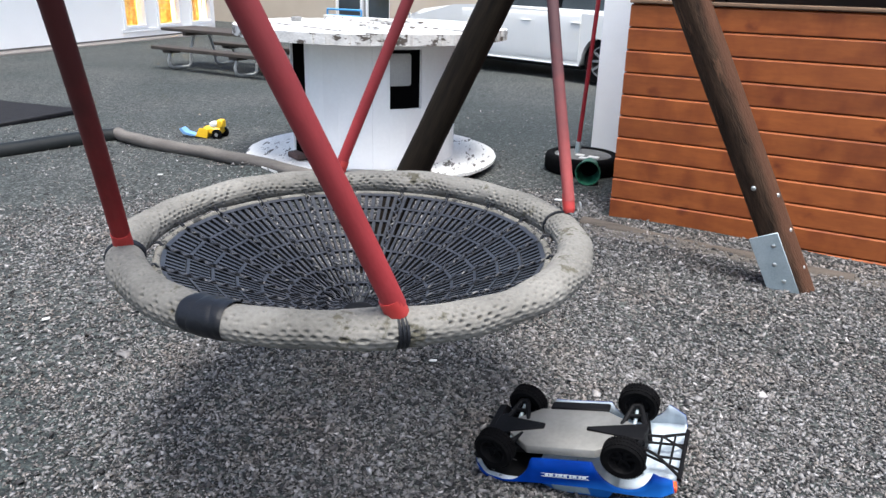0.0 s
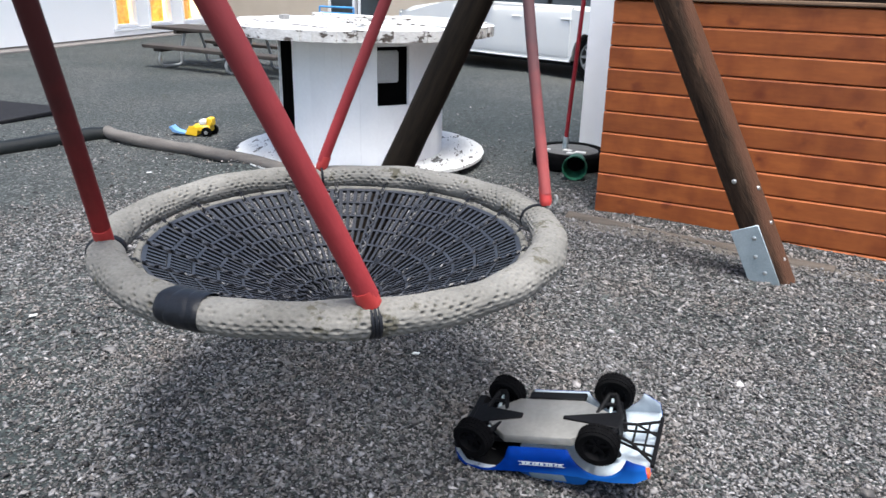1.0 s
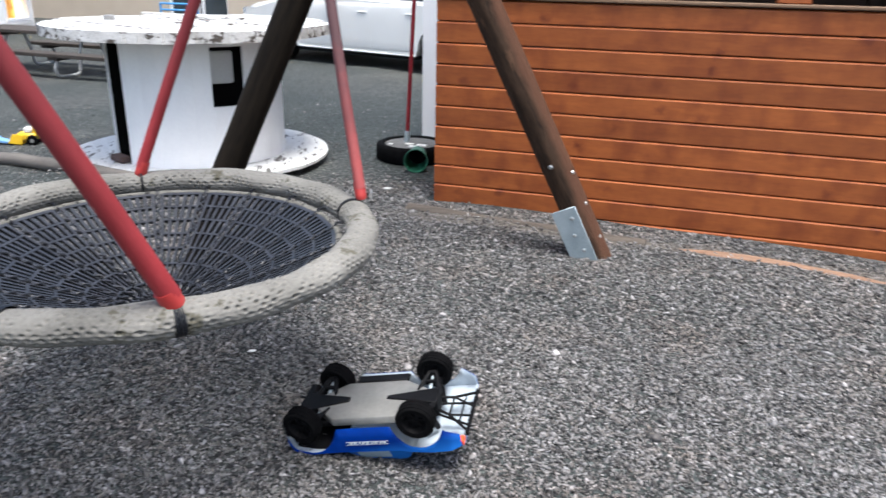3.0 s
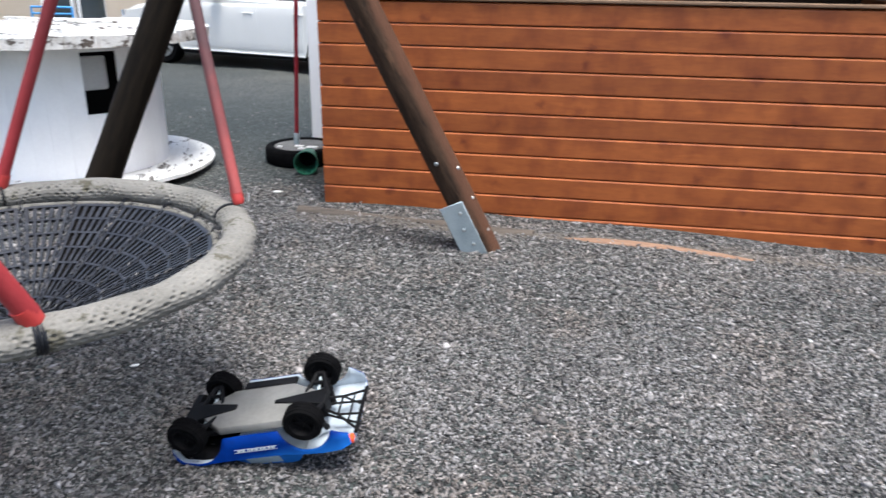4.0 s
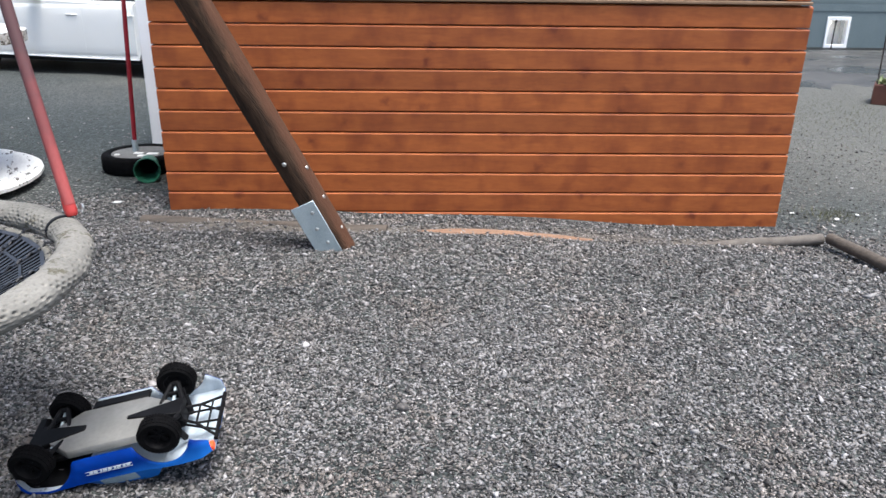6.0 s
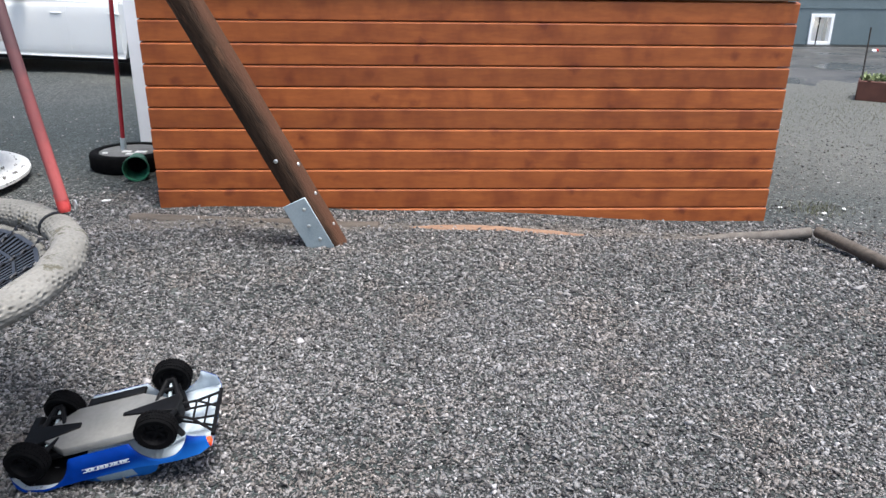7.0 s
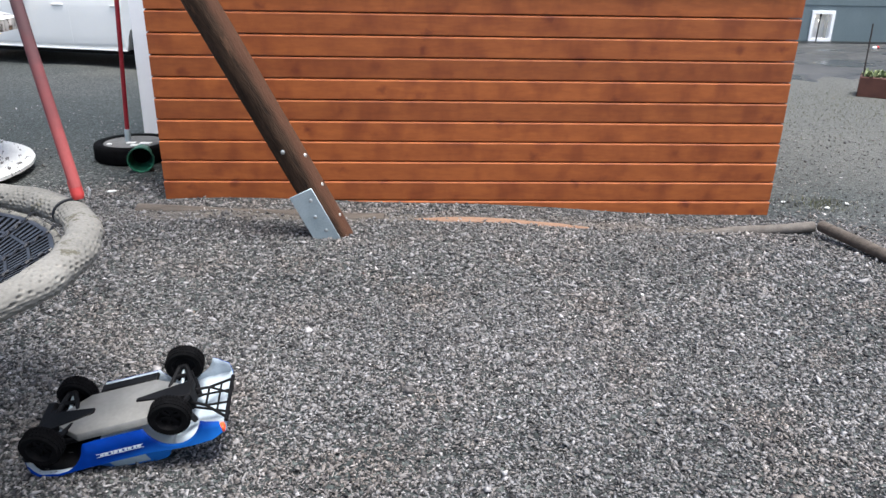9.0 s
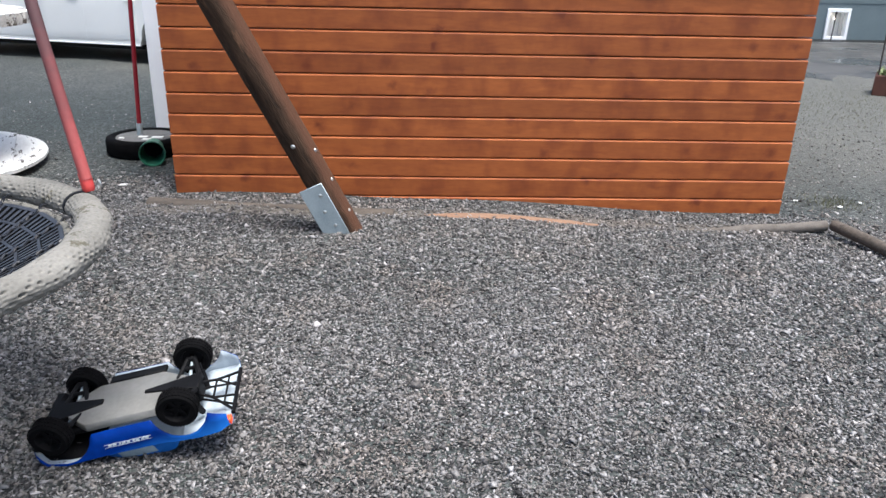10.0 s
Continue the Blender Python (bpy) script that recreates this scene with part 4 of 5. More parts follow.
def truck_shell():
    key = [  # x, half width low, shoulder half width, shoulder z, top half width, top z
        (0.252, 0.108, 0.112, 0.078, 0.082, 0.084), (0.242, 0.126, 0.131, 0.092, 0.095, 0.100), (0.22, 0.138, 0.143, 0.106, 0.112, 0.112),
        (0.165, 0.144, 0.148, 0.116, 0.115, 0.121), (0.10, 0.134, 0.141, 0.118, 0.112, 0.128), (0.035, 0.130, 0.139, 0.119, 0.104, 0.176),
        (0.02, 0.130, 0.139, 0.119, 0.102, 0.181), (-0.08, 0.130, 0.139, 0.120, 0.102, 0.183), (-0.105, 0.131, 0.140, 0.121, 0.104, 0.178),
        (-0.135, 0.136, 0.144, 0.122, 0.106, 0.140), (-0.2, 0.144, 0.149, 0.122, 0.114, 0.133), (-0.255, 0.14, 0.147, 0.120, 0.118, 0.132),
        (-0.285, 0.128, 0.136, 0.112, 0.115, 0.128)]
    xs = [0.252 - 0.537 * i / 76 for i in range(77)]
    kx = [k[0] for k in key][::-1]
    col = [np.interp(xs, kx, [k[j] for k in key][::-1]) for j in range(1, 6)]
    bm = bmesh.new()
    rows = []
    for i, x in enumerate(xs):
        wl, ws, zs, wt, zt = [float(c[i]) for c in col]
        zb = 0.042
        for ax in (0.165, -0.165):
            d = abs(x - ax)
            reach = 0.086 if ax > 0 else 0.079
            if d < reach:
                zb = max(zb, 0.028 + math.sqrt(reach ** 2 - d * d))
        zb = min(zb, zs - 0.006)
        if x < -0.24:
            zb = max(zb, 0.05 + (-0.24 - x) * 0.6)
        if x > 0.228:
            zb = max(zb, min(zs - 0.006, 0.055 + (x - 0.228) * 1.8))
        wb = wl + (ws - wl) * (zb - 0.05) / (zs - 0.05)
        mid = (zs + zb) / 2
        wm = wl + (ws - wl) * (mid - 0.05) / (zs - 0.05)
        half = [(wb, zb), (wm, mid), (ws, zs), (ws - 0.012, zs + 0.004), (wt + 0.3 * (ws - 0.012 - wt), zs + 0.004 + 0.75 * (zt - zs - 0.004)),
                (wt, zt), (wt * 0.5, zt + 0.003)]
        sec = [(y, z) for y, z in half] + [(0.0, zt + 0.004)] + [(-y, z) for y, z in reversed(half)]
        rows.append([bm.verts.new((x, y, z)) for y, z in sec])
    n = len(rows[0])
    for i in range(len(rows) - 1):
        x = (xs[i] + xs[i + 1]) / 2
        for k in range(n - 1):
            f = bm.faces.new((rows[i][k], rows[i][k + 1], rows[i + 1][k + 1], rows[i + 1][k]))
            f.smooth = True
            side = min(k, n - 2 - k)
            if x > 0.10 and (side >= 4 or (k < 7 and side >= 2)):
                f.material_index = 4
            if side == 3 and -0.06 < x < 0.04:
                f.material_index = 2
            if side >= 5 and 0.038 < x < 0.098:
                f.material_index = 2
            if side == 1 and x > 0.236:
                f.material_index = 2
    bm.faces.new(rows[0])
    me = bpy.data.meshes.new("shell")
    bmesh.ops.recalc_face_normals(bm, faces=bm.faces)
    bm.to_mesh(me)
    bm.free()
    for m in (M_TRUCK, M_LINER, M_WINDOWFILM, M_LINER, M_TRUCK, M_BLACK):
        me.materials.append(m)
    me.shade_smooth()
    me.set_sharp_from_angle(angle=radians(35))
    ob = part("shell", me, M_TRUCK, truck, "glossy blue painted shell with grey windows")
    mod = ob.modifiers.new("thickness", "SOLIDIFY")
    mod.thickness, mod.offset, mod.material_offset = 0.0018, -1, 1
    mod.material_offset_rim = 0
    return ob


shell = truck_shell()
for sy in (-1, 1):
    flank = pose(0, sy * 0.1372 - 0.0006, 0.084, -8 * sy)
    for k, w in enumerate((0.010, 0.007, 0.010, 0.006, 0.009, 0.010, 0.005, 0.010, 0.009)):
        bm = box(bmesh.new(), (-0.068 + k * 0.0128, 0, 0.002), (-0.068 + k * 0.0128 + w, 0.0010, 0.0075))
        for v in bm.verts:
            v.co.x += 0.3 * v.co.z
        part("decal_bar", bm, M_LINER, shell, "pale bar of the side lettering", flank)
    for z in (0.0, 0.0092):
        part("decal_line", box(bmesh.new(), (-0.073, 0, z), (0.055, 0.0010, z + 0.0009)), M_LINER, shell, "", flank)
    if sy < 0:
        part("tail_lens", box(bmesh.new(), (-0.289, sy * 0.118 - 0.012, 0.10), (-0.276, sy * 0.118 + 0.012, 0.118), 0.002), M_ORANGE, truck,
             "orange-red tail lens")
    part("headlamp_decal", box(bmesh.new(), (0.243, sy * 0.088 - 0.02, 0.082), (0.2545, sy * 0.088 + 0.008, 0.093), 0.002), M_PAPER, truck)

bm = bmesh.new()
outline = [(0.17, 0.032), (0.105, 0.082), (-0.085, 0.082), (-0.165, 0.034), (-0.165, -0.034), (-0.085, -0.086), (0.105, -0.086), (0.17, -0.032)]
lowv = [bm.verts.new((x, y, 0.040)) for x, y in outline]
topv = [bm.verts.new((x, y * 1.06, 0.062)) for x, y in outline]
bm.faces.new(lowv)
bm.faces.new(list(reversed(topv)))
for i in range(8):
    bm.faces.new((lowv[i], lowv[(i + 1) % 8], topv[(i + 1) % 8], topv[i]))
bmesh.ops.bevel(bm, geom=list(bm.edges), offset=0.002, segments=1, affect="EDGES")
part("chassis", bm, M_CHASSIS, truck, "scuffed grey chassis plate")


def skid(x0, x1, w0, w1, z0, z1):
    """A wedge-shaped skid plate that narrows towards the middle of the chassis."""
    bm = bmesh.new()
    low = [bm.verts.new(p) for p in ((x0, -w0, z0), (x0, w0, z0), (x1, w1, z1), (x1, -w1, z1))]
    top = [bm.verts.new(p) for p in ((x0, -w0, z0 + 0.02), (x0, w0, z0 + 0.02), (x1, w1, z1 + 0.008), (x1, -w1, z1 + 0.008))]
    bm.faces.new(low)
    bm.faces.new(list(reversed(top)))
    for i in range(4):
        bm.faces.new((low[i], low[(i + 1) % 4], top[(i + 1) % 4], top[i]))
    bmesh.ops.bevel(bm, geom=list(bm.edges), offset=0.002, segments=1, affect="EDGES")
    part("skid_plate", bm, M_BLACK, truck)


skid(-0.205, -0.045, 0.036, 0.006, 0.037, 0.035)
skid(0.225, 0.075, 0.045, 0.010, 0.040, 0.035)
part("gearbox", box(bmesh.new(), (-0.20, -0.028, 0.05), (-0.13, 0.028, 0.10), 0.006), M_BLACK, truck)
part("gearbox", box(bmesh.new(), (0.13, -0.026, 0.05), (0.20, 0.026, 0.095), 0.006), M_BLACK, truck)
for sy in (-1, 1):
    if sy > 0:
        part("side_rail", box(bmesh.new(), (-0.085, sy * 0.108 - 0.016, 0.044), (0.085, sy * 0.108 + 0.016, 0.056), 0.003), M_BLACK, truck)
    for ax in (0.165, -0.165):
        bm = bmesh.new()
        tube(bm, [(ax + 0.032, sy * 0.03, 0.046), (ax + 0.010, sy * 0.100, 0.032)], 0.0075, 8)
        tube(bm, [(ax - 0.032, sy * 0.03, 0.046), (ax - 0.010, sy * 0.100, 0.032)], 0.0075, 8)
        tube(bm, [(ax + 0.018, sy * 0.066, 0.039), (ax - 0.018, sy * 0.066, 0.039)], 0.006, 8)
        tube(bm, [(ax + 0.012, sy * 0.100, 0.032), (ax - 0.012, sy * 0.100, 0.032)], 0.008, 8)
        part("suspension_arm", bm, M_BLACK, truck)
        part("drive_shaft", tube(bmesh.new(), [(ax, sy * 0.02, 0.056), (ax, sy * 0.105, 0.040)], 0.005, 8), M_GALV, truck)
        bm = bmesh.new()
        out = -1 if ax > 0 else 1
        tube(bm, [(ax - 0.026 * out, sy * 0.080, 0.038), (ax - 0.03 * out, sy * 0.05, 0.115)], 0.004, 8)
        tube(bm, [(ax - 0.027 * out, sy * 0.072, 0.060), (ax - 0.03 * out, sy * 0.05, 0.115)], 0.009, 10)
        part("shock_absorber", bm, M_BLACK, truck)


def rc_tyre():
    bm = bmesh.new()
    prof = [(0.036, -0.021), (0.048, -0.0225), (0.0525, -0.017), (0.054, -0.008), (0.054, 0.008), (0.0525, 0.017), (0.048, 0.0225), (0.036, 0.021),
            (0.034, 0.0)]
    lathe(bm, prof, 40, closed=True)
    for k in range(40):
        a = 2 * math.pi * k / 40
        for y in (-0.012, 0.0, 0.012):
            m = Matrix.Rotation(a + (0.11 if y == 0 else 0), 4, "Z") @ Matrix.Translation((0.0545, 0, y))
            box(bm, (-0.002, -0.0028, -0.0048), (0.0009, 0.0028, 0.0048), 0, m)
    return mesh_of(bm, "tyre")


def rc_rim():
    bm = bmesh.new()
    lathe(bm, [(0.0345, -0.02), (0.036, -0.0205), (0.036, 0.0205), (0.0345, 0.02), (0.03, 0.006), (0.028, -0.004), (0.03, -0.012)], 32, closed=True)
    lathe(bm, [(0.0, 0.006), (0.008, 0.006), (0.009, 0.002), (0.029, -0.002), (0.029, -0.006), (0.0, -0.006)], 24)
    for k in range(6):
        box(bm, (0.007, -0.004, -0.002), (0.031, 0.004, 0.006), 0, Matrix.Rotation(k * math.pi / 3, 4, "Z"))
    lathe(bm, [(0.0, 0.012), (0.005, 0.012), (0.005, 0.004), (0.0, 0.004)], 6)
    return mesh_of(bm, "rim")


# the springs push the wheels out, unevenly as the truck rests
WHEELS = ((0.177, -0.125, 0.022), (0.165, 0.125, 0.054), (-0.170, -0.125, 0.022), (-0.165, 0.125, 0.038))
TYRE, RIM = rc_tyre(), rc_rim()
for x, y, z in WHEELS:
    w = part("wheel", lathe(bmesh.new(), [(0.0, -0.018), (0.012, -0.018), (0.012, 0.0), (0.0, 0.0)], 16), M_BLACK, truck, "",
             pose(x, y, z, 90 if y < 0 else -90, 0, 8 if x > 0 else 0))
    part("tyre", TYRE, M_TYRE, w, "knobbly black tyre")
    part("rim", RIM, M_BLACK, w)

bumper = part("rear_bumper", tube(bmesh.new(), [(-0.292, -0.098, 0.104), (-0.292, 0.098, 0.104)], 0.006, 10), M_BLACK, truck, "black lattice rear bumper")
struts = [([(-0.235, -0.04, 0.082), (-0.235, 0.04, 0.082)], 0.0035), ([(-0.265, -0.06, 0.094), (-0.265, 0.06, 0.094)], 0.003)]
for sy in (-1, 1):
    struts += [([(-0.175, sy * 0.018, 0.062), (-0.235, sy * 0.04, 0.082), (-0.292, sy * 0.085, 0.104)], 0.0042),
               ([(-0.175, sy * 0.018, 0.085), (-0.292, sy * 0.05, 0.116)], 0.0035),
               ([(-0.292, sy * 0.085, 0.104), (-0.292, sy * 0.05, 0.116)], 0.0035),
               ([(-0.235, sy * 0.04, 0.082), (-0.292, sy * 0.02, 0.104)], 0.0035)]
for pts, r in struts:
    part("strut", tube(bmesh.new(), pts, r, 8), M_BLACK, bumper)
bm = bmesh.new()
box(bm, (0.215, -0.118, 0.052), (0.258, 0.118, 0.080), 0.012)
box(bm, (0.195, -0.062, 0.044), (0.222, 0.062, 0.058), 0.006)
tube(bm, [(0.21, -0.03, 0.06), (0.27, -0.06, 0.062)], 0.004, 8)
tube(bm, [(0.21, 0.03, 0.06), (0.27, 0.06, 0.062)], 0.004, 8)
part("front_bumper", bm, M_BLACK, truck)
bm = bmesh.new()
box(bm, (0.105, -0.066, 0.064), (0.225, 0.066, 0.082), 0.004)
box(bm, (0.085, -0.062, 0.076), (0.236, 0.105, 0.090), 0.006)
part("inner_fender", bm, M_BLACK, truck)

# ---- cable drum table ----
DRUM = Vector((-1.888, 0.428, 0.0))
drum = thing("cable_drum_table", "white painted wooden cable drum used as a table, with peeling flanges", "table", pose(*DRUM))
TO_CAM = math.atan2(-4.0 - DRUM.y, 1.1 - DRUM.x)


def round_planks(r, z0, z1, count, angle, seed, ragged, edge):
    """Parallel planks sawn to a round flange, each a part."""
    rng = random.Random(seed)
    w = 2 * r / count
    for i in range(count):
        a, b = -r + i * w + 0.0009, -r + (i + 1) * w - 0.0009
        bm = bmesh.new()
        steps = 12
        rr = r + rng.uniform(-0.0035, 0.0025)
        ends = [[(x, side * (math.sqrt(max(rr * rr - x * x, 0.0004)) - rng.uniform(0, 0.009) * rng.choice((0, 0, 0, 0, 1, 2)) * ragged))
                 for x in [a + (b - a) * s / steps for s in range(steps + 1)]] for side in (1, -1)]
        outline = ends[0] + ends[1][::-1]
        lift = rng.uniform(-0.005, 0.006)
        lo = [bm.verts.new((x, y, z0 + lift * 0.3)) for x, y in outline]
        up = [bm.verts.new((x, y, z1 + lift)) for x, y in outline]
        bm.faces.new(lo)
        bm.faces.new(list(reversed(up)))
        n = len(lo)
        for k in range(n):
            bm.faces.new((lo[k], up[k], up[(k + 1) % n], lo[(k + 1) % n])).material_index = 1
        plank = part("flange_plank", bm, M_PEEL, drum, "", pose(0, 0, 0, 0, 0, angle))
        plank.data.materials.append(edge)


DZ0, DZ1 = 0.066, 0.875
round_planks(0.89, 0.045, DZ0, 9, 25, 1, 0.5, M_PEEL)
for y in (-0.45, 0.45):
    part("batten", box(bmesh.new(), (-0.6, y - 0.05, -0.03), (0.6, y + 0.05, 0.044), 0.003), M_GREY, drum)
round_planks(0.925, DZ1, 0.94, 10, 70, 2, 2.2, M_PEELEDGE)
STAVE_R, STAVES = 0.582, 33


def stave(z0, z1, width=1.0, r=STAVE_R):
    """A curved stave of the barrel, centred on the x axis."""
    bm = bmesh.new()
    h = width * math.pi / STAVES - 0.0005
    ring = [(r, -h), (r, -h / 3), (r, h / 3), (r, h), (r - 0.024, h), (r - 0.024, -h)]
    lo, up = [[bm.verts.new((r * math.cos(a), r * math.sin(a), z)) for r, a in ring] for z in (z0, z1)]
    bm.faces.new(lo)
    bm.faces.new(list(reversed(up)))
    for k in range(6):
        bm.faces.new((lo[k], up[k], up[(k + 1) % 6], lo[(k + 1) % 6]))
    return mesh_of(bm, "stave")


LONG_STAVE, INSET_STAVE, SLIM_STAVE = stave(DZ0 + 0.001, DZ1 - 0.001), stave(DZ0 + 0.001, DZ1 - 0.001, 1.0, 0.561), stave(DZ0 + 0.001, DZ1 - 0.001, 0.42)
LOW_STAVE, HIGH_STAVE = stave(DZ0 + 0.001, 0.455), stave(0.825, DZ1 - 0.001)
for i in range(STAVES):
    p = (-87.5 + (i + 0.5) * 360 / STAVES + 180) % 360 - 180
    if -78 < p < -52:
        continue
    shapes = (LONG_STAVE,)
    if 10 < p < 34:
        shapes = (LOW_STAVE, HIGH_STAVE)
    elif -104 < p < -78:
        shapes = (INSET_STAVE,)
    elif p < -46 and p > -52:
        shapes, p = (SLIM_STAVE,), p + 3.2
    for me in shapes:
        part("stave", me, M_WHITEPAINT, drum, "", Matrix.Rotation(TO_CAM + radians(p), 4, "Z"))
part("inner_box", box(bmesh.new(), (0.549, -0.08, 0.60), (0.568, 0.072, 0.80), 0.012), M_PANEL, drum, "pale grey panel inside the drum's opening",
     Matrix.Rotation(TO_CAM + radians(18.2), 4, "Z"))
# added black liner: the barrel's inner shade as a painted surface
part("core", lathe(bmesh.new(), [(0.548, DZ0 + 0.002), (0.548, DZ1 - 0.002)], 48), M_VOID, drum, "black cylinder standing in for shade inside the drum")
part("end_block", box(bmesh.new(), (0.552, -0.10, DZ0 + 0.008), (0.625, 0.05, 0.115), 0.008), M_BROWNBLOCK, drum, "reddish-brown block in the gap of the staves",
     Matrix.Rotation(TO_CAM + radians(-58), 4, "Z"))
part("tie_nut", lathe(bmesh.new(), [(0.0, 0.94), (0.04, 0.94), (0.04, 0.97), (0.02, 0.975), (0.0, 0.975)], 6, pose(-0.545, -0.135, 0)), M_CONC, drum)
for x, y, l, w, a in ((-0.56, 0.45, 0.19, 0.02, -3), (-0.29, 0.10, 0.19, 0.03, -1), (-0.14, 0.30, 0.22, 0.022, -24), (0.21, -0.36, 0.20, 0.014, -32),
                      (0.32, -0.14, 0.18, 0.018, -28), (0.09, 0.31, 0.13, 0.02, -6), (-0.02, -0.05, 0.09, 0.012, 20)):
    part("loose_splinter", box(bmesh.new(), (-l, -w, 0.950), (l, w, 0.962), 0.002), M_PEELEDGE, drum, "", pose(x, y, 0, 0.4, 0.6, a))

# ---- red pole in its tyre foot, green pot ----
stand = thing("pole_stand", "red steel pole standing in a concrete-filled black tyre", "pole", pose(-0.50, 1.00, 0))
part("tyre", lathe(bmesh.new(), [(0.15, 0.01), (0.235, 0.0), (0.252, 0.006), (0.262, 0.022), (0.262, 0.098), (0.255, 0.114), (0.240, 0.122), (0.205, 0.118), (0.18, 0.10), (0.11, 0.085)], 40,
                   closed=True), M_TYRE, stand)
part("concrete_fill", lathe(bmesh.new(), [(0.0, 0.120), (0.10, 0.118), (0.17, 0.114), (0.200, 0.112), (0.203, 0.104), (0.0, 0.09)], 32), M_CONCDARK, stand, "dusty grey concrete with pale crumbs")
for cx, cy, cr in ((-0.13, -0.10, 0.016), (0.05, -0.13, 0.03), (0.10, -0.07, 0.038), (0.0, -0.06, 0.03)):
    part("crumb", box(bmesh.new(), (cx - cr, cy - cr * 0.6, 0.112), (cx + cr, cy + cr * 0.6, 0.123), 0.002), M_PAPER, stand, "white crumb")
part("sleeve", tube(bmesh.new(), [(-0.04, 0, 0.11), (-0.037, 0, 0.20)], 0.019, 14), M_GALV, stand, "bare steel sleeve")
part("pole", tube(bmesh.new(), [(-0.037, 0, 0.195), (0.075, 0, 2.4)], 0.0145, 14), M_POLERED, stand, "red painted pole")

pot = thing("green_pot", "bottomless green plastic pot lying on its side on the gravel", "pot", pose(-0.33, 0.60, 0.083, -90, 0, 15))
bm = lathe(bmesh.new(), [(0.060, 0.20), (0.074, 0.02), (0.082, 0.018), (0.082, 0.0), (0.0770, 0.0), (0.0720, 0.02), (0.0580, 0.20)], 36, closed=True)
part("pot_body", bm, M_GREEN, pot)

# ---- log edging and rubber mat ----


def log(name, pts, r, material, label, seed):
    rng = random.Random(seed)
    P = [Vector(p) for p in pts]
    fine, rs = [], []
    for a, b in zip(P, P[1:]):
        k = max(2, int((b - a).length / 0.18))
        for i in range(k):
            q = a.lerp(b, i / k)
            fine.append(q + Vector((0, rng.uniform(-0.008, 0.008), rng.uniform(-0.006, 0.006))))
            rs.append(r * rng.uniform(0.93, 1.06))
    fine.append(P[-1])
    rs.append(r)
    me = mesh_of(tube(bmesh.new(), fine, rs, 14), name)
    smooth(me)
    me.materials.append(material)
    return tagged(new(name, me), label, "log", "log edging")


log("edging_log", [(-3.93, -0.10, 0.036), (-3.78, -0.163, 0.036), (-3.24, -0.217, 0.040), (-2.66, -0.255, 0.050), (-2.17, -0.36, 0.078), (-1.72, -0.50, 0.088), (-1.40, -0.56, 0.05)], 0.046, M_LOGGREY, "weathered grey-brown round log edging the gravel", 1)
log("edging_log", [(-0.10, -0.17, -0.022), (0.5, -0.23, -0.027), (1.25, -0.30, -0.031)], 0.05, M_LOG, "weathered log half buried in gravel before the shelter", 2)
log("edging_log", [(1.38, -0.315, -0.056), (1.6, -0.32, -0.044), (1.9, -0.33, -0.053), (2.2, -0.34, -0.078), (2.4, -0.345, -0.100)], 0.05, M_LOGTAN, "split tan log half buried in gravel before the shelter", 3)
log("edging_log", [(2.68, -0.33, -0.112), (3.2, -0.33, -0.078), (3.60, -0.37, -0.03)], 0.030, M_LOGPALE, "weathered log half buried at the corner of the swing area", 4)
log("edging_log", [(3.61, -0.43, -0.010), (3.70, -0.95, -0.004), (3.80, -1.9, 0.008)], 0.030, M_LOG, "grey-brown round log edging beside the open gravel", 5)
log("edging_log", [(-3.95, -0.06, 0.012), (-4.0, -0.22, 0.015), (-4.22, -1.95, 0.02)], 0.068, M_LOGBLACK, "black log edging at the corner", 6)

mat = tagged(new("rubber_mat", None), "flat black rubber mat lying on the gravel", "mat")
mat.matrix_basis = pose(-5.66, 0.15, 0.0, 0, 0, 8)
part("mat_sheet", box(bmesh.new(), (-0.56, -0.75, 0.0), (0.56, 0.25, 0.035), 0.006), M_MAT, mat)

# ---- toy digger ----
toy = thing("toy_digger", "yellow plastic toy loader with a blue scoop on the gravel", "toy", pose(-3.34, 0.33, 0.0, 0, 0, 20) @ Matrix.Scale(0.76, 4))
part("body", box(bmesh.new(), (-0.10, -0.07, 0.05), (0.09, 0.07, 0.12), 0.015), M_YELLOW, toy)
part("cab", box(bmesh.new(), (-0.03, -0.055, 0.12), (0.05, 0.055, 0.175), 0.012), M_PAPER, toy, "pale cab top")
part("hood", box(bmesh.new(), (0.05, -0.05, 0.115), (0.115, 0.05, 0.20), 0.012), M_YELLOW, toy)
for y in (-0.082, 0.070):
    part("side_plate", prism(bmesh.new(), [(-0.18, 0.025), (-0.05, 0.008), (-0.025, 0.10), (-0.075, 0.115), (-0.13, 0.11)], y, y + 0.012, 0.003), M_YELLOW, toy)
part("front_plate", prism(bmesh.new(), [(-0.16, 0.02), (-0.04, 0.02), (-0.04, 0.09), (-0.115, 0.085)], -0.069, 0.069, 0.005), M_YELLOW, toy)
part("scoop", prism(bmesh.new(), [(-0.37, 0.085), (-0.33, 0.035), (-0.25, 0.022), (-0.15, 0.015), (-0.15, 0.028), (-0.24, 0.040), (-0.30, 0.052), (-0.345, 0.098)], -0.055, 0.055, 0.003), M_SCOOP, toy,
     "blue scoop")
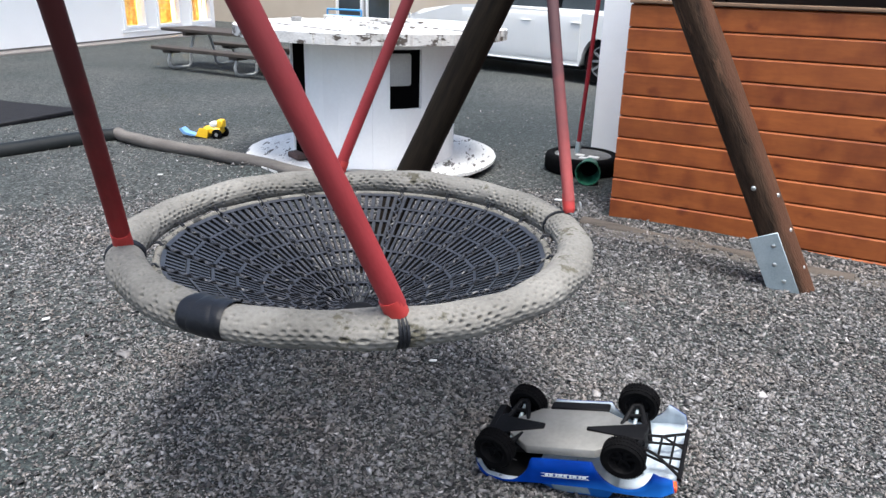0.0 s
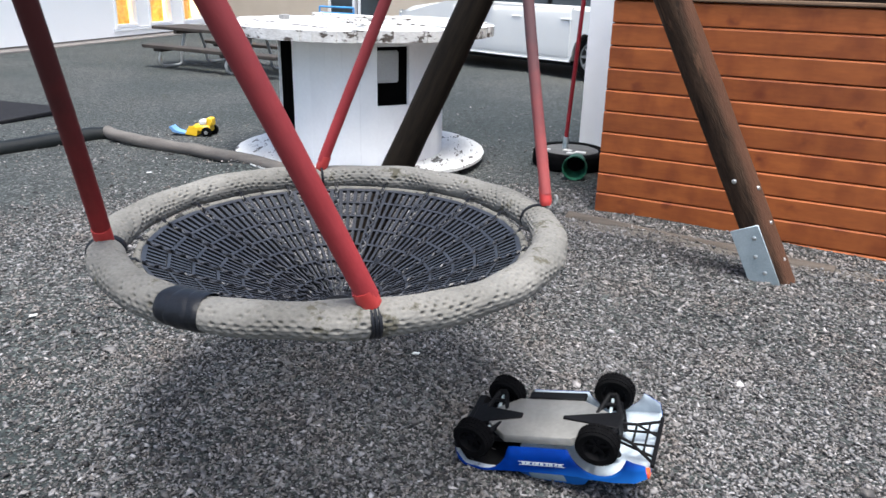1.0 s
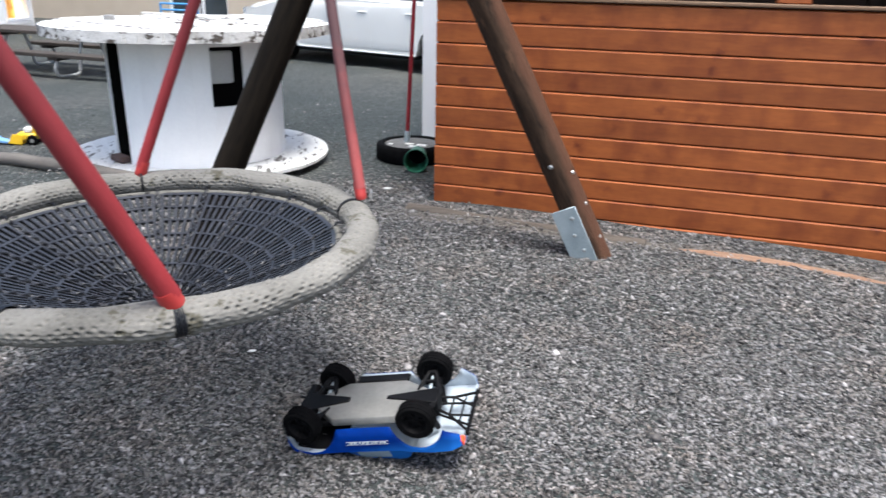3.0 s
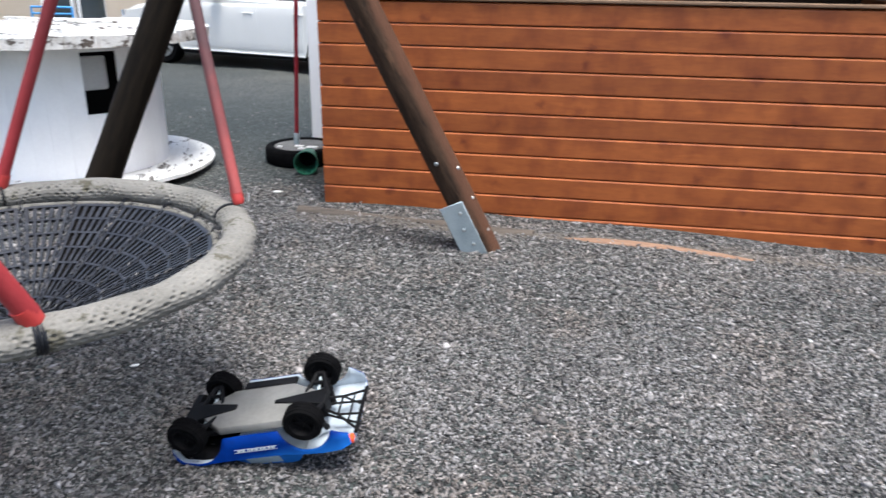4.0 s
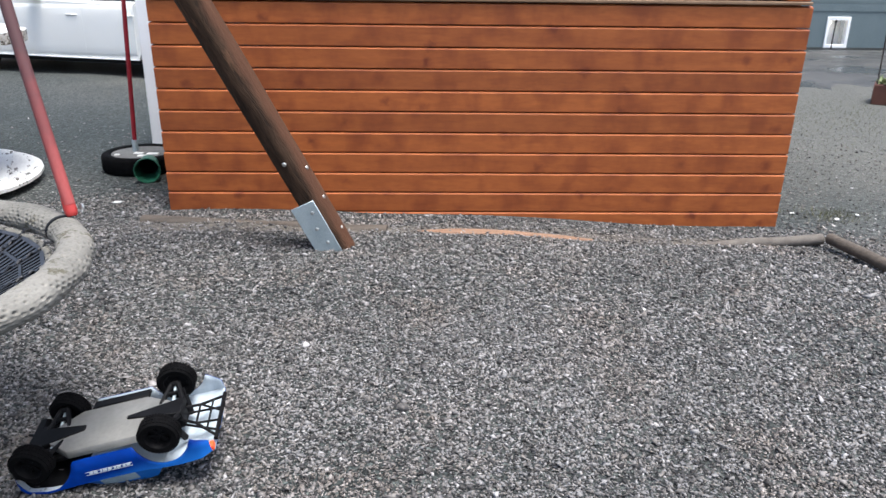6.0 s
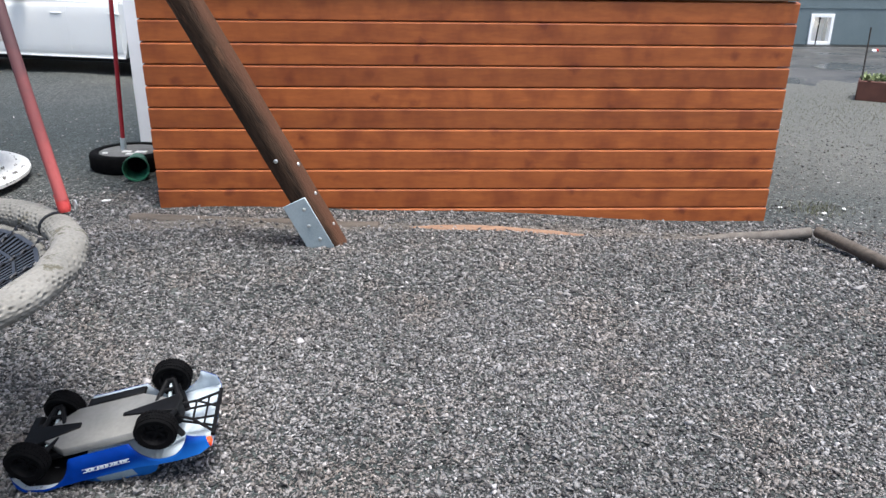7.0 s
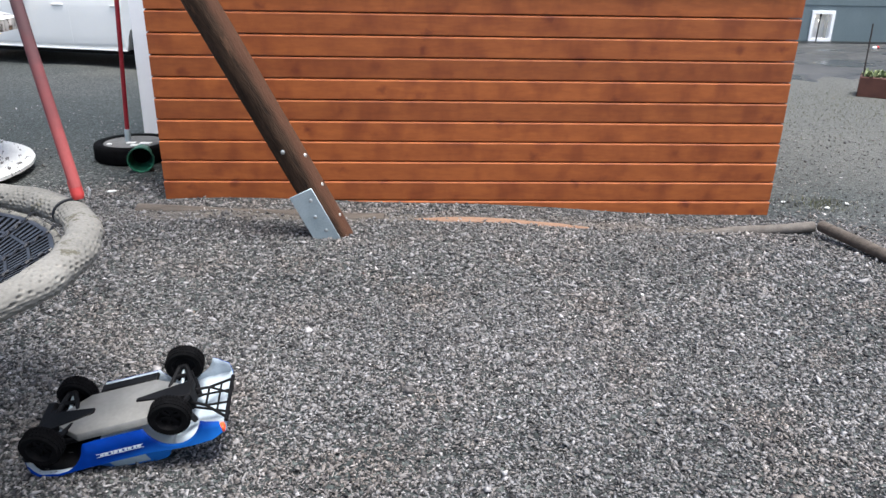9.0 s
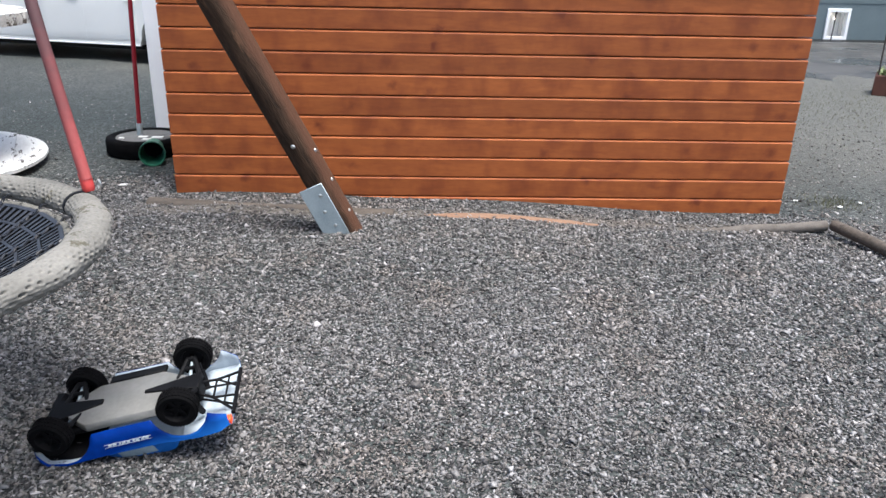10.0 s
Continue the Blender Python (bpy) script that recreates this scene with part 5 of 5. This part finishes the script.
for y in (-0.085, 0.085):
    part("wheel", lathe(bmesh.new(), [(0.0, -0.02), (0.05, -0.02), (0.055, -0.01), (0.055, 0.01), (0.05, 0.02), (0.022, 0.022), (0.02, 0.012), (0.0, 0.012)], 20,
                        pose(0.065, y, 0.055, 90 if y < 0 else -90)), M_TYRE, toy)
    part("hub", lathe(bmesh.new(), [(0.0, 0.016), (0.018, 0.016), (0.02, 0.012), (0.02, 0.0), (0.0, 0.0)], 12,
                      pose(0.065, y * 1.06, 0.055, 90 if y < 0 else -90)), M_CONC, toy, "pale wheel hub")

# ---- picnic table ----
table = thing("picnic_table", "low grey weathered picnic table with attached benches and tube legs", "picnic table", pose(-6.45, 3.85, 0, 0, 0, -4))
for i in range(4):
    part("top_plank", box(bmesh.new(), (-1.09, -0.31 + i * 0.157, 0.475), (1.62, -0.31 + i * 0.157 + 0.15, 0.517), 0.006), M_GREY, table)
for y in (-0.62, 0.42):
    part("bench_plank", box(bmesh.new(), (-0.93, y, 0.252), (1.55, y + 0.22, 0.297), 0.006), M_GREY, table)
for x in (-0.62, 0.66):
    part("cleat", box(bmesh.new(), (x - 0.03, -0.3, 0.43), (x + 0.03, 0.3, 0.474), 0.004), M_GREY, table)
    for sy, y in ((-1, -0.62), (1, 0.42)):
        part("bench_bearer", box(bmesh.new(), (x - 0.10, y + 0.02, 0.215), (x + 0.06, y + 0.20, 0.251), 0.004), M_GREY, table)
        bm = tube(bmesh.new(), [(x, sy * 0.13, 0.44), (x, sy * 0.20, 0.24), (x, sy * 0.215, 0.12), (x, sy * 0.225, 0.05), (x, sy * 0.27, 0.02), (x, sy * 0.42, 0.016),
                                (x, sy * 0.52, 0.02), (x, sy * 0.57, 0.05), (x, sy * 0.59, 0.12), (x, sy * 0.55, 0.214)], 0.020, 10)
        part("tube_leg", bm, M_TUBE, table, "bent galvanised tube leg")

# ---- parked car ----
CAR_Y = 5.58
car = thing("parked_car", "white hatchback car parked on the gravel", "car", pose(-0.18, CAR_Y - 0.463, 0, 0, 0, -16))


def car_body():
    side = [(-5.38, 0.30), (-5.41, 0.56), (-5.33, 0.72), (-5.08, 0.81), (-4.35, 0.905), (-3.72, 0.935), (-1.15, 0.92), (-0.95, 0.87), (-0.88, 0.55), (-0.92, 0.30)]
    bm = bmesh.new()

    def arch(cx):
        return [(cx + 0.335 * math.cos(a), 0.30 + 0.335 * math.sin(a)) for a in [math.pi * k / 12 for k in range(13)]]

    base = [(-5.38, 0.22)] + [(x, z) for x, z in reversed(arch(-4.60)) if z > 0.2]
    base += [(-4.22, 0.24), (-2.05, 0.22)] + list(reversed(arch(-1.68))) + [(-0.92, 0.25)]
    outline = base + list(reversed(side))
    prism(bm, outline, 0.0, 1.72)
    bmesh.ops.bevel(bm, geom=[e for e in bm.edges if abs(e.verts[0].co.y - e.verts[1].co.y) < 1e-6 and min(v.co.z for v in e.verts) > 0.6],
                    offset=0.07, segments=4, affect="EDGES")
    part("body", bm, M_CARPAINT, car, "white painted body")
    bm = bmesh.new()
    prof = [(-3.72, 0.90), (-2.95, 1.40), (-1.65, 1.44), (-1.05, 0.90)]
    prism(bm, prof, 0.10, 1.62)
    part("cabin_glass", bm, M_CARGLASS, car, "dark cabin windows")
    bm = prism(bmesh.new(), [(-3.0, 1.385), (-2.9, 1.43), (-1.75, 1.475), (-1.55, 1.43), (-1.7, 1.40)], 0.14, 1.58, 0.02)
    part("roof", bm, M_CARPAINT, car)
    for x0, x1, w in ((-3.75, -2.93, 0.045), (-2.52, -2.47, 0.06), (-1.62, -1.02, 0.09)):
        z0, z1 = 0.90, 1.42
        part("pillar", prism(bmesh.new(), [(x0, z0), (x0 + w, z0), (x1 + w, z1), (x1, z1)] if x0 != -1.62 else [(-1.02 - w, z0), (-1.02, z0), (x0, z1), (x0 - w, z1)],
                             0.085, 0.14), M_CARPAINT if w != 0.06 else M_BLACK, car)


car_body()
part("sill", box(bmesh.new(), (-4.22, 0.02, 0.17), (-2.03, 1.70, 0.225), 0.01), M_BLACK, car, "black underbody")
part("underbody", box(bmesh.new(), (-5.2, 0.25, 0.16), (-1.0, 1.45, 0.4)), M_BLACK, car)


def door_skin(x0, x1):
    """A door's outer skin: full at the waist, tucked in at the sill and under the windows."""
    prof = [(0.235, 0.030), (0.26, 0.004), (0.30, -0.004), (0.40, -0.007), (0.52, -0.010), (0.64, -0.012), (0.74, -0.012), (0.82, -0.008), (0.87, 0.0), (0.90, 0.018), (0.91, 0.06)]
    bm = bmesh.new()
    rows = [[bm.verts.new((x, y + 0.004 * (x + 3.1) ** 2, z + 0.006 * (x + 3.1) * (z - 0.3))) for z, y in prof] for x in [x0 + (x1 - x0) * i / 8 for i in range(9)]]
    for a, b in zip(rows, rows[1:]):
        for j in range(len(prof) - 1):
            bm.faces.new((a[j], b[j], b[j + 1], a[j + 1]))
    ob = part("door", bm, M_CARPAINT, car, "white front door" if x0 < -3 else "white rear door")
    mod = ob.modifiers.new("thickness", "SOLIDIFY")
    mod.thickness, mod.offset = 0.012, 0
    ob.modifiers.new("crisp_edges", "EDGE_SPLIT").split_angle = radians(40)


door_skin(-4.17, -2.8)
door_skin(-2.799, -2.06)
part("sill_trim", tube(bmesh.new(), [(-4.2, 0.0, 0.232), (-3.1, -0.012, 0.226), (-2.04, 0.0, 0.222)], 0.008, 8), M_CARPAINT, car)
for x in (-3.03, -2.20):
    part("door_handle", box(bmesh.new(), (x, -0.030, 0.748), (x + 0.16, -0.012, 0.768), 0.006, None, 2), M_CARPAINT, car)
part("wing_mirror", box(bmesh.new(), (-3.55, -0.20, 0.93), (-3.36, -0.02, 1.06), 0.035, None, 2), M_CARPAINT, car)
part("headlamp", box(bmesh.new(), (-5.39, 0.02, 0.64), (-5.08, 0.25, 0.74), 0.03, None, 2), M_GLASS, car)
for x in (-4.60, -1.68):
    for y in (0.105, 1.6):
        w = part("wheel", lathe(bmesh.new(), [(0.0, -0.08), (0.1, -0.08), (0.1, 0.05), (0.0, 0.05)], 20), M_BLACK, car, "", pose(x, y, 0.30, 90, 0, 0))
        part("tyre", lathe(bmesh.new(), [(0.205, -0.09), (0.28, -0.1), (0.302, -0.07), (0.302, 0.07), (0.28, 0.1), (0.205, 0.09)], 40, closed=True), M_TYRE, w)
        bm = lathe(bmesh.new(), [(0.2, -0.08), (0.207, -0.08), (0.207, 0.085), (0.19, 0.085)], 32, closed=True)
        for k in range(10):
            box(bm, (0.03, -0.016, 0.05), (0.2, 0.016, 0.075), 0.003, Matrix.Rotation(k * math.pi / 5, 4, "Z"))
        part("rim", bm, M_RIM, w, "silver spoked alloy rim")

# ---- white house with lit windows ----
HA, HB = Vector((-10.56, 3.12, 0)), Vector((-11.83, 8.95, 0))
HD = (HB - HA).normalized()
house_yaw = math.degrees(math.atan2(HD.y, HD.x))
house = thing("white_house", "white clad house with three low lit windows", "house", pose(HB.x, HB.y, 0, 0, 0, house_yaw))
# along -x of the house's own frame runs the wall from its end at x = 0
OPEN = [(-3.06, -2.39), (-2.05, -1.28), (-0.92, -0.14)]
WZ0, WZ1 = 0.21, 1.5


def house_wall():
    xs = [-16.0] + [v for o in OPEN for v in o] + [0.0]
    spans = [((xs[i], 0.0, 0.05), (xs[i + 1], 0.2, 3.2)) for i in range(0, len(xs), 2)]
    for a, b in OPEN:
        spans += [((a, 0.0, 0.05), (b, 0.2, WZ0)), ((a, 0.0, WZ1), (b, 0.2, 3.2))]
    for lo, hi in spans:
        part("wall", box(bmesh.new(), lo, hi), M_HOUSEWHITE, house, smoothed=False)


house_wall()
part("plinth", box(bmesh.new(), (-16, 0.03, -0.2), (-0.02, 0.2, 0.049)), M_PLINTH, house, "grey concrete plinth")
part("paving_strip", box(bmesh.new(), (-16, -0.32, -0.1), (0.1, 0.028, 0.022), 0.006), M_STRIP, house, "brown-grey paving strip along the wall")
part("end_wall", box(bmesh.new(), (-0.2, 0.2, -0.2), (0.0, 9, 3.2)), M_HOUSEWHITE, house)
part("roof", prism(bmesh.new(), [(-16.4, 3.2), (0.4, 3.2), (0.4, 3.4), (-16.4, 3.4)], -0.5, 9.2), M_PLINTH, house)
part("room_floor", box(bmesh.new(), (-15.8, 0.21, -0.15), (-0.22, 1.6, 0.12)), M_GREY, house)
part("room_wall", box(bmesh.new(), (-15.8, 1.6, -0.15), (-0.22, 1.7, 3.2)), M_BEIGE, house)
part("base_trim", box(bmesh.new(), (-3.12, -0.03, 0.142), (-0.06, -0.002, 0.168), 0.004), M_TRIM, house, "white base boards under the windows")
part("base_trim", box(bmesh.new(), (-3.12, -0.024, 0.174), (-0.06, -0.002, 0.204), 0.004), M_TRIM, house)
for a, b in OPEN:
    fr = bmesh.new()
    box(fr, (a, -0.03, WZ0), (a + 0.05, 0.1, WZ1))
    box(fr, (b - 0.05, -0.03, WZ0), (b, 0.1, WZ1))
    box(fr, (a + 0.05, -0.03, WZ0), (b - 0.05, 0.1, WZ0 + 0.05))
    box(fr, (a + 0.05, -0.03, WZ1 - 0.05), (b - 0.05, 0.1, WZ1))
    win = part("window", fr, M_TRIM, house)
    pane = part("pane", box(bmesh.new(), (a + 0.05, 0.05, WZ0 + 0.05), (b - 0.05, 0.056, WZ1 - 0.05)), M_GLASS, win)
    pane.visible_shadow = False
    bm = bmesh.new()
    for k in range(24):
        x = a - 0.06 + (b - a + 0.12) * k / 23
        y = 0.28 + 0.02 * math.sin(k * 1.3)
        v = [bm.verts.new((x, y, z)) for z in (WZ0 - 0.1, WZ1 + 0.1)]
        if k:
            bm.faces.new((last[0], v[0], v[1], last[1]))
        last = v
    cur = part("curtain", bm, M_CURTAIN, win, "orange-yellow patterned curtain")
    cur.modifiers.new("cloth", "SOLIDIFY").thickness = 0.004
lamp_data = bpy.data.lights.new("room_lamp", "AREA")
lamp_data.shape, lamp_data.size, lamp_data.size_y = "RECTANGLE", 3.0, 0.1
lamp_data.energy, lamp_data.color = 420, (1.0, 0.76, 0.36)
lamp = new("room_lamp", lamp_data)
lamp.matrix_world = house.matrix_basis @ look((-1.6, 0.24, 2.2), (-1.6, 0.26, 0.0))

# ---- beige building at the back ----
beige = thing("beige_building", "beige rendered building with dark doors behind the yard", "building", pose(0, 12.0, 0))
DOORS = [(-10.75, -9.95), (-9.85, -9.1)]


def beige_wall():
    bm = bmesh.new()
    box(bm, (-20, 0, -0.2), (-10.75, 0.25, 4.0))
    box(bm, (-9.1, 0, -0.2), (-4.5, 0.25, 4.0))
    box(bm, (-10.75, 0, 2.1), (-9.1, 0.25, 4.0))
    part("wall", bm, M_BEIGE, beige, smoothed=False)


beige_wall()
for a, b in DOORS:
    part("door", box(bmesh.new(), (a + 0.06, 0.10, 0.0), (b - 0.06, 0.15, 2.1), 0.005), M_CARGLASS, beige, "dark glazed door")
    fr = bmesh.new()
    box(fr, (a, 0.06, 0.0), (a + 0.06, 0.18, 2.1))
    box(fr, (b - 0.06, 0.06, 0.0), (b, 0.18, 2.1))
    part("door_frame", fr, M_TRIM, beige)
part("room_dark", box(bmesh.new(), (-20, 0.26, -0.2), (-4.5, 6, 4.0)), M_SHADEWOOD, beige)
crate = thing("blue_crate", "blue plastic crate frame standing before the beige building", "crate", pose(-10.02, 11.4, 0))
bm = bmesh.new()
for x in (-0.5, 0.5):
    tube(bm, [(x, 0, 0), (x, 0, 0.50)], 0.024, 10)
tube(bm, [(-0.5, 0, 0.50), (0.5, 0, 0.50)], 0.024, 10)
tube(bm, [(-0.5, 0, 0.36), (0.5, 0, 0.36)], 0.024, 10)
part("crate_frame", bm, M_BLUE, crate)

# ---- grey house, wet path and planter ----
grey = thing("grey_house", "blue-grey clad house with a small white window", "house", pose(0, 11.0, 0))
GX0, GX1 = 9.405, 9.875


def grey_wall():
    bm = bmesh.new()
    box(bm, (4.0, 0, -0.2), (GX0, 0.2, 3.4))
    box(bm, (GX1, 0, -0.2), (16.6, 0.2, 3.4))
    box(bm, (GX0, 0, -0.2), (GX1, 0.2, -0.01))
    box(bm, (GX0, 0, 0.60), (GX1, 0.2, 3.4))
    part("wall", bm, M_SLATE, grey, smoothed=False)


grey_wall()
for k in range(6, 11):
    part("cladding_board", box(bmesh.new(), (4.0, -0.012, 0.70 + (k - 6) * 0.16), (16.6, -0.001, 0.70 + (k - 6) * 0.16 + 0.15)), M_SLATE, grey)
part("return_wall", box(bmesh.new(), (16.4, 0.2, -0.2), (16.6, 7, 3.4)), M_SLATE, grey)
part("gutter", box(bmesh.new(), (4.0, -0.42, -0.1), (16.62, -0.002, 0.012)), M_LOGBLACK, grey, "black strip on the ground along the wall")
fr = bmesh.new()
box(fr, (GX0, -0.03, -0.01), (GX0 + 0.06, 0.1, 0.60), 0.004)
box(fr, (GX1 - 0.06, -0.03, -0.01), (GX1, 0.1, 0.60), 0.004)
box(fr, (GX0 + 0.06, -0.03, -0.01), (GX1 - 0.06, 0.1, 0.07), 0.004)
box(fr, (GX0 + 0.06, -0.03, 0.53), (GX1 - 0.06, 0.1, 0.60), 0.004)
gwin = part("window", fr, M_TRIM, grey)
pane = part("pane", box(bmesh.new(), (GX0 + 0.06, 0.05, 0.07), (GX1 - 0.06, 0.055, 0.53)), M_GLASS, gwin)
pane.visible_shadow = False
part("curtain", box(bmesh.new(), (GX0 + 0.05, 0.24, -0.05), (GX1 - 0.05, 0.25, 0.7)), M_HOUSEWHITE, gwin, "pale grey curtain")
M_BULB = bpy.data.materials.new("lit_bulb")
M_BULB.use_nodes = True
M_BULB.node_tree.nodes["Principled BSDF"].inputs["Emission Color"].default_value = (1, 0.9, 0.75, 1)
M_BULB.node_tree.nodes["Principled BSDF"].inputs["Emission Strength"].default_value = 12
for x, z in ((GX0 + 0.15, 0.48), (GX0 + 0.26, 0.40)):
    bm = bmesh.new()
    bmesh.ops.create_icosphere(bm, subdivisions=2, radius=0.013, matrix=Matrix.Translation((x, 0.15, z)))
    part("bulb", bm, M_BULB, gwin, "small lit bulb")
garden_lamp = thing("garden_lamp", "thin black garden lamp post before the grey house", "lamp", pose(9.42, 10.7, 0))
part("post", tube(bmesh.new(), [(0, 0, 0), (0.01, 0, 0.5)], 0.012, 8), M_BLACK, garden_lamp)
part("head", lathe(bmesh.new(), [(0.0, 0.0), (0.018, 0.0), (0.022, 0.03), (0.012, 0.05), (0.0, 0.052)], 12, pose(0.01, 0, 0.5)), M_BLACK, garden_lamp)


def wet_yard():
    """Wet asphalt before the grey house; grit spills over its near edge in tongues."""
    xs = np.linspace(5.0, 17.0, 97)
    near = 4.9 + 0.5 * np.sin(1.1 * xs + 1) + 0.28 * np.sin(3.7 * xs) + 0.16 * np.sin(9.1 * xs + 2) + 0.10 * np.sin(21 * xs)
    bm = bmesh.new()
    rows = []
    for x, y0 in zip(xs, near):
        row = []
        for j in range(15):
            y = y0 + (10.96 - y0) * j / 14
            z = float(ground_height(np.array(x), np.array(y))) + (0.006 if j else -0.004)
            row.append(bm.verts.new((x, y, z)))
        rows.append(row)
    for a, b in zip(rows, rows[1:]):
        for j in range(14):
            bm.faces.new((a[j], b[j], b[j + 1], a[j + 1]))
    me = mesh_of(bm, "wet_path")
    me.materials.append(M_WET)
    me.shade_smooth()
    return me


tagged(new("pavement", wet_yard()), "wet grey asphalt in front of the grey house", "pavement", kind="structure")

planter = thing("planter_box", "rust-brown planter box with soil and a thin stake", "planter", pose(6.35, 3.98, 0, 0, 0, -32))
part("box", box(bmesh.new(), (0, 0, 0), (0.55, 0.40, 0.22), 0.01), M_PLANTER, planter)
part("soil", box(bmesh.new(), (0.03, 0.03, 0.15), (0.52, 0.37, 0.223), 0.006), M_SOIL, planter)
part("stake", tube(bmesh.new(), [(0.030, 0.035, 0.2), (0.020, 0.035, 0.78)], 0.008, 8), M_GREY, planter)
rng = random.Random(9)
bm = bmesh.new()
for k in range(220):
    p = Vector((rng.uniform(0.05, 0.52), rng.uniform(0.03, 0.36), 0.21))
    d = Vector((rng.uniform(-0.06, 0.06), rng.uniform(-0.06, 0.06), rng.uniform(0.03, 0.085)))
    s = Vector((rng.uniform(-1, 1), rng.uniform(-1, 1), 0)).normalized() * 0.019
    a, b, c, e = [bm.verts.new(q) for q in (p, p + d * 0.5 + s, p + d, p + d * 0.5 - s)]
    bm.faces.new((a, b, c, e))
part("leaves", bm, M_LEAF, planter)

rag = thing("white_rag", "crumpled white rag with a red corner lying before the grey house", "rag", pose(9.97, 9.62, 0.0, 0, 0, 20) @ Matrix.Scale(0.6, 4))
for name, x, sx, mat in (("cloth", 0.0, 0.085, M_TRIM), ("red_corner", 0.13, 0.05, M_REDEND)):
    bm = bmesh.new()
    bmesh.ops.create_icosphere(bm, subdivisions=2, radius=1.0)
    for v in bm.verts:
        w = 1 + 0.35 * math.sin(7 * v.co.x + 3 * v.co.z + 9 * x) * math.cos(6 * v.co.y)
        v.co = Vector((x + v.co.x * sx * w, v.co.y * 0.06 * w, max(0.0, 0.035 + v.co.z * 0.045 * w)))
    part(name, bm, mat, rag)

# ---- sparse grass ----


def sparse_grass(name, centre, spread, count, height, seed, label):
    rng = np.random.default_rng(seed)
    xy = rng.normal(size=(count, 2)) * spread + centre
    xy = xy[(xy[:, 0] > 3.62) | (xy[:, 1] > 2.5)]
    n = len(xy)
    z = ground_height(xy[:, 0], xy[:, 1])
    a = rng.uniform(0, 2 * np.pi, n)
    h = height * rng.uniform(0.5, 1.4, n)
    side = np.stack([np.cos(a), np.sin(a), 0 * a], -1) * 0.0022
    lean = np.stack([np.cos(a * 3.1), np.sin(a * 3.1), 0 * a], -1) * h[:, None] * rng.uniform(0.2, 0.9, n)[:, None]
    foot = np.stack([xy[:, 0], xy[:, 1], z], -1)
    tip = foot + lean + np.stack([0 * h, 0 * h, h], -1)
    v = np.stack([foot - side, foot + side, tip], 1).reshape(-1, 3)
    me = bpy.data.meshes.new(name)
    me.from_pydata(v.tolist(), [], np.arange(3 * n).reshape(-1, 3).tolist())
    me.materials.append(M_GRASS)
    tagged(new(name, me), label, "grass", kind="stuff")


sparse_grass("grass", (5.6, 3.1), (1.2, 0.8), 4000, 0.02, 11, "sparse yellow-green grass growing through the gravel")
sparse_grass("weeds", (3.95, 0.2), (0.12, 0.06), 260, 0.03, 12, "small weeds beside the shelter corner")

# ---- scraps on the gravel ----
for x, y, s, a in ((-0.01, -2.02, 0.012, 20), (-1.42, -2.48, 0.014, 60), (-0.356, 0.148, 0.022, 10), (3.95, 0.12, 0.018, 30), (4.12, 0.20, 0.016, 70),
                   (3.72, 0.22, 0.014, 0), (-2.75, -0.75, 0.014, 40), (-1.5, -0.35, 0.012, 10), (4.3, 1.6, 0.02, 15), (2.35, -1.35, 0.009, 80)):
    bm = box(bmesh.new(), (-s, -s * 0.6, 0), (s, s * 0.6, s * 0.4), s * 0.12)
    for vv in bm.verts:
        vv.co.x += 0.3 * vv.co.y
    me = mesh_of(bm, "pale_scrap")
    me.materials.append(M_PAPER)
    ob = tagged(new("pale_scrap", me), "small pale stone chip lying on the gravel", "stone", "pale chips")
    ob.matrix_basis = pose(x, y, float(ground_height(np.array(x), np.array(y))) + 0.008, 0, 0, a)

# ---- front boards of the shelter ----
board = board_mesh(SHELTER_W)
for k in range(11):
    part("board", board, M_BOARD, shelter, "", pose(0.0, 0.0, -0.11 + BOARD * k), smoothed=False)
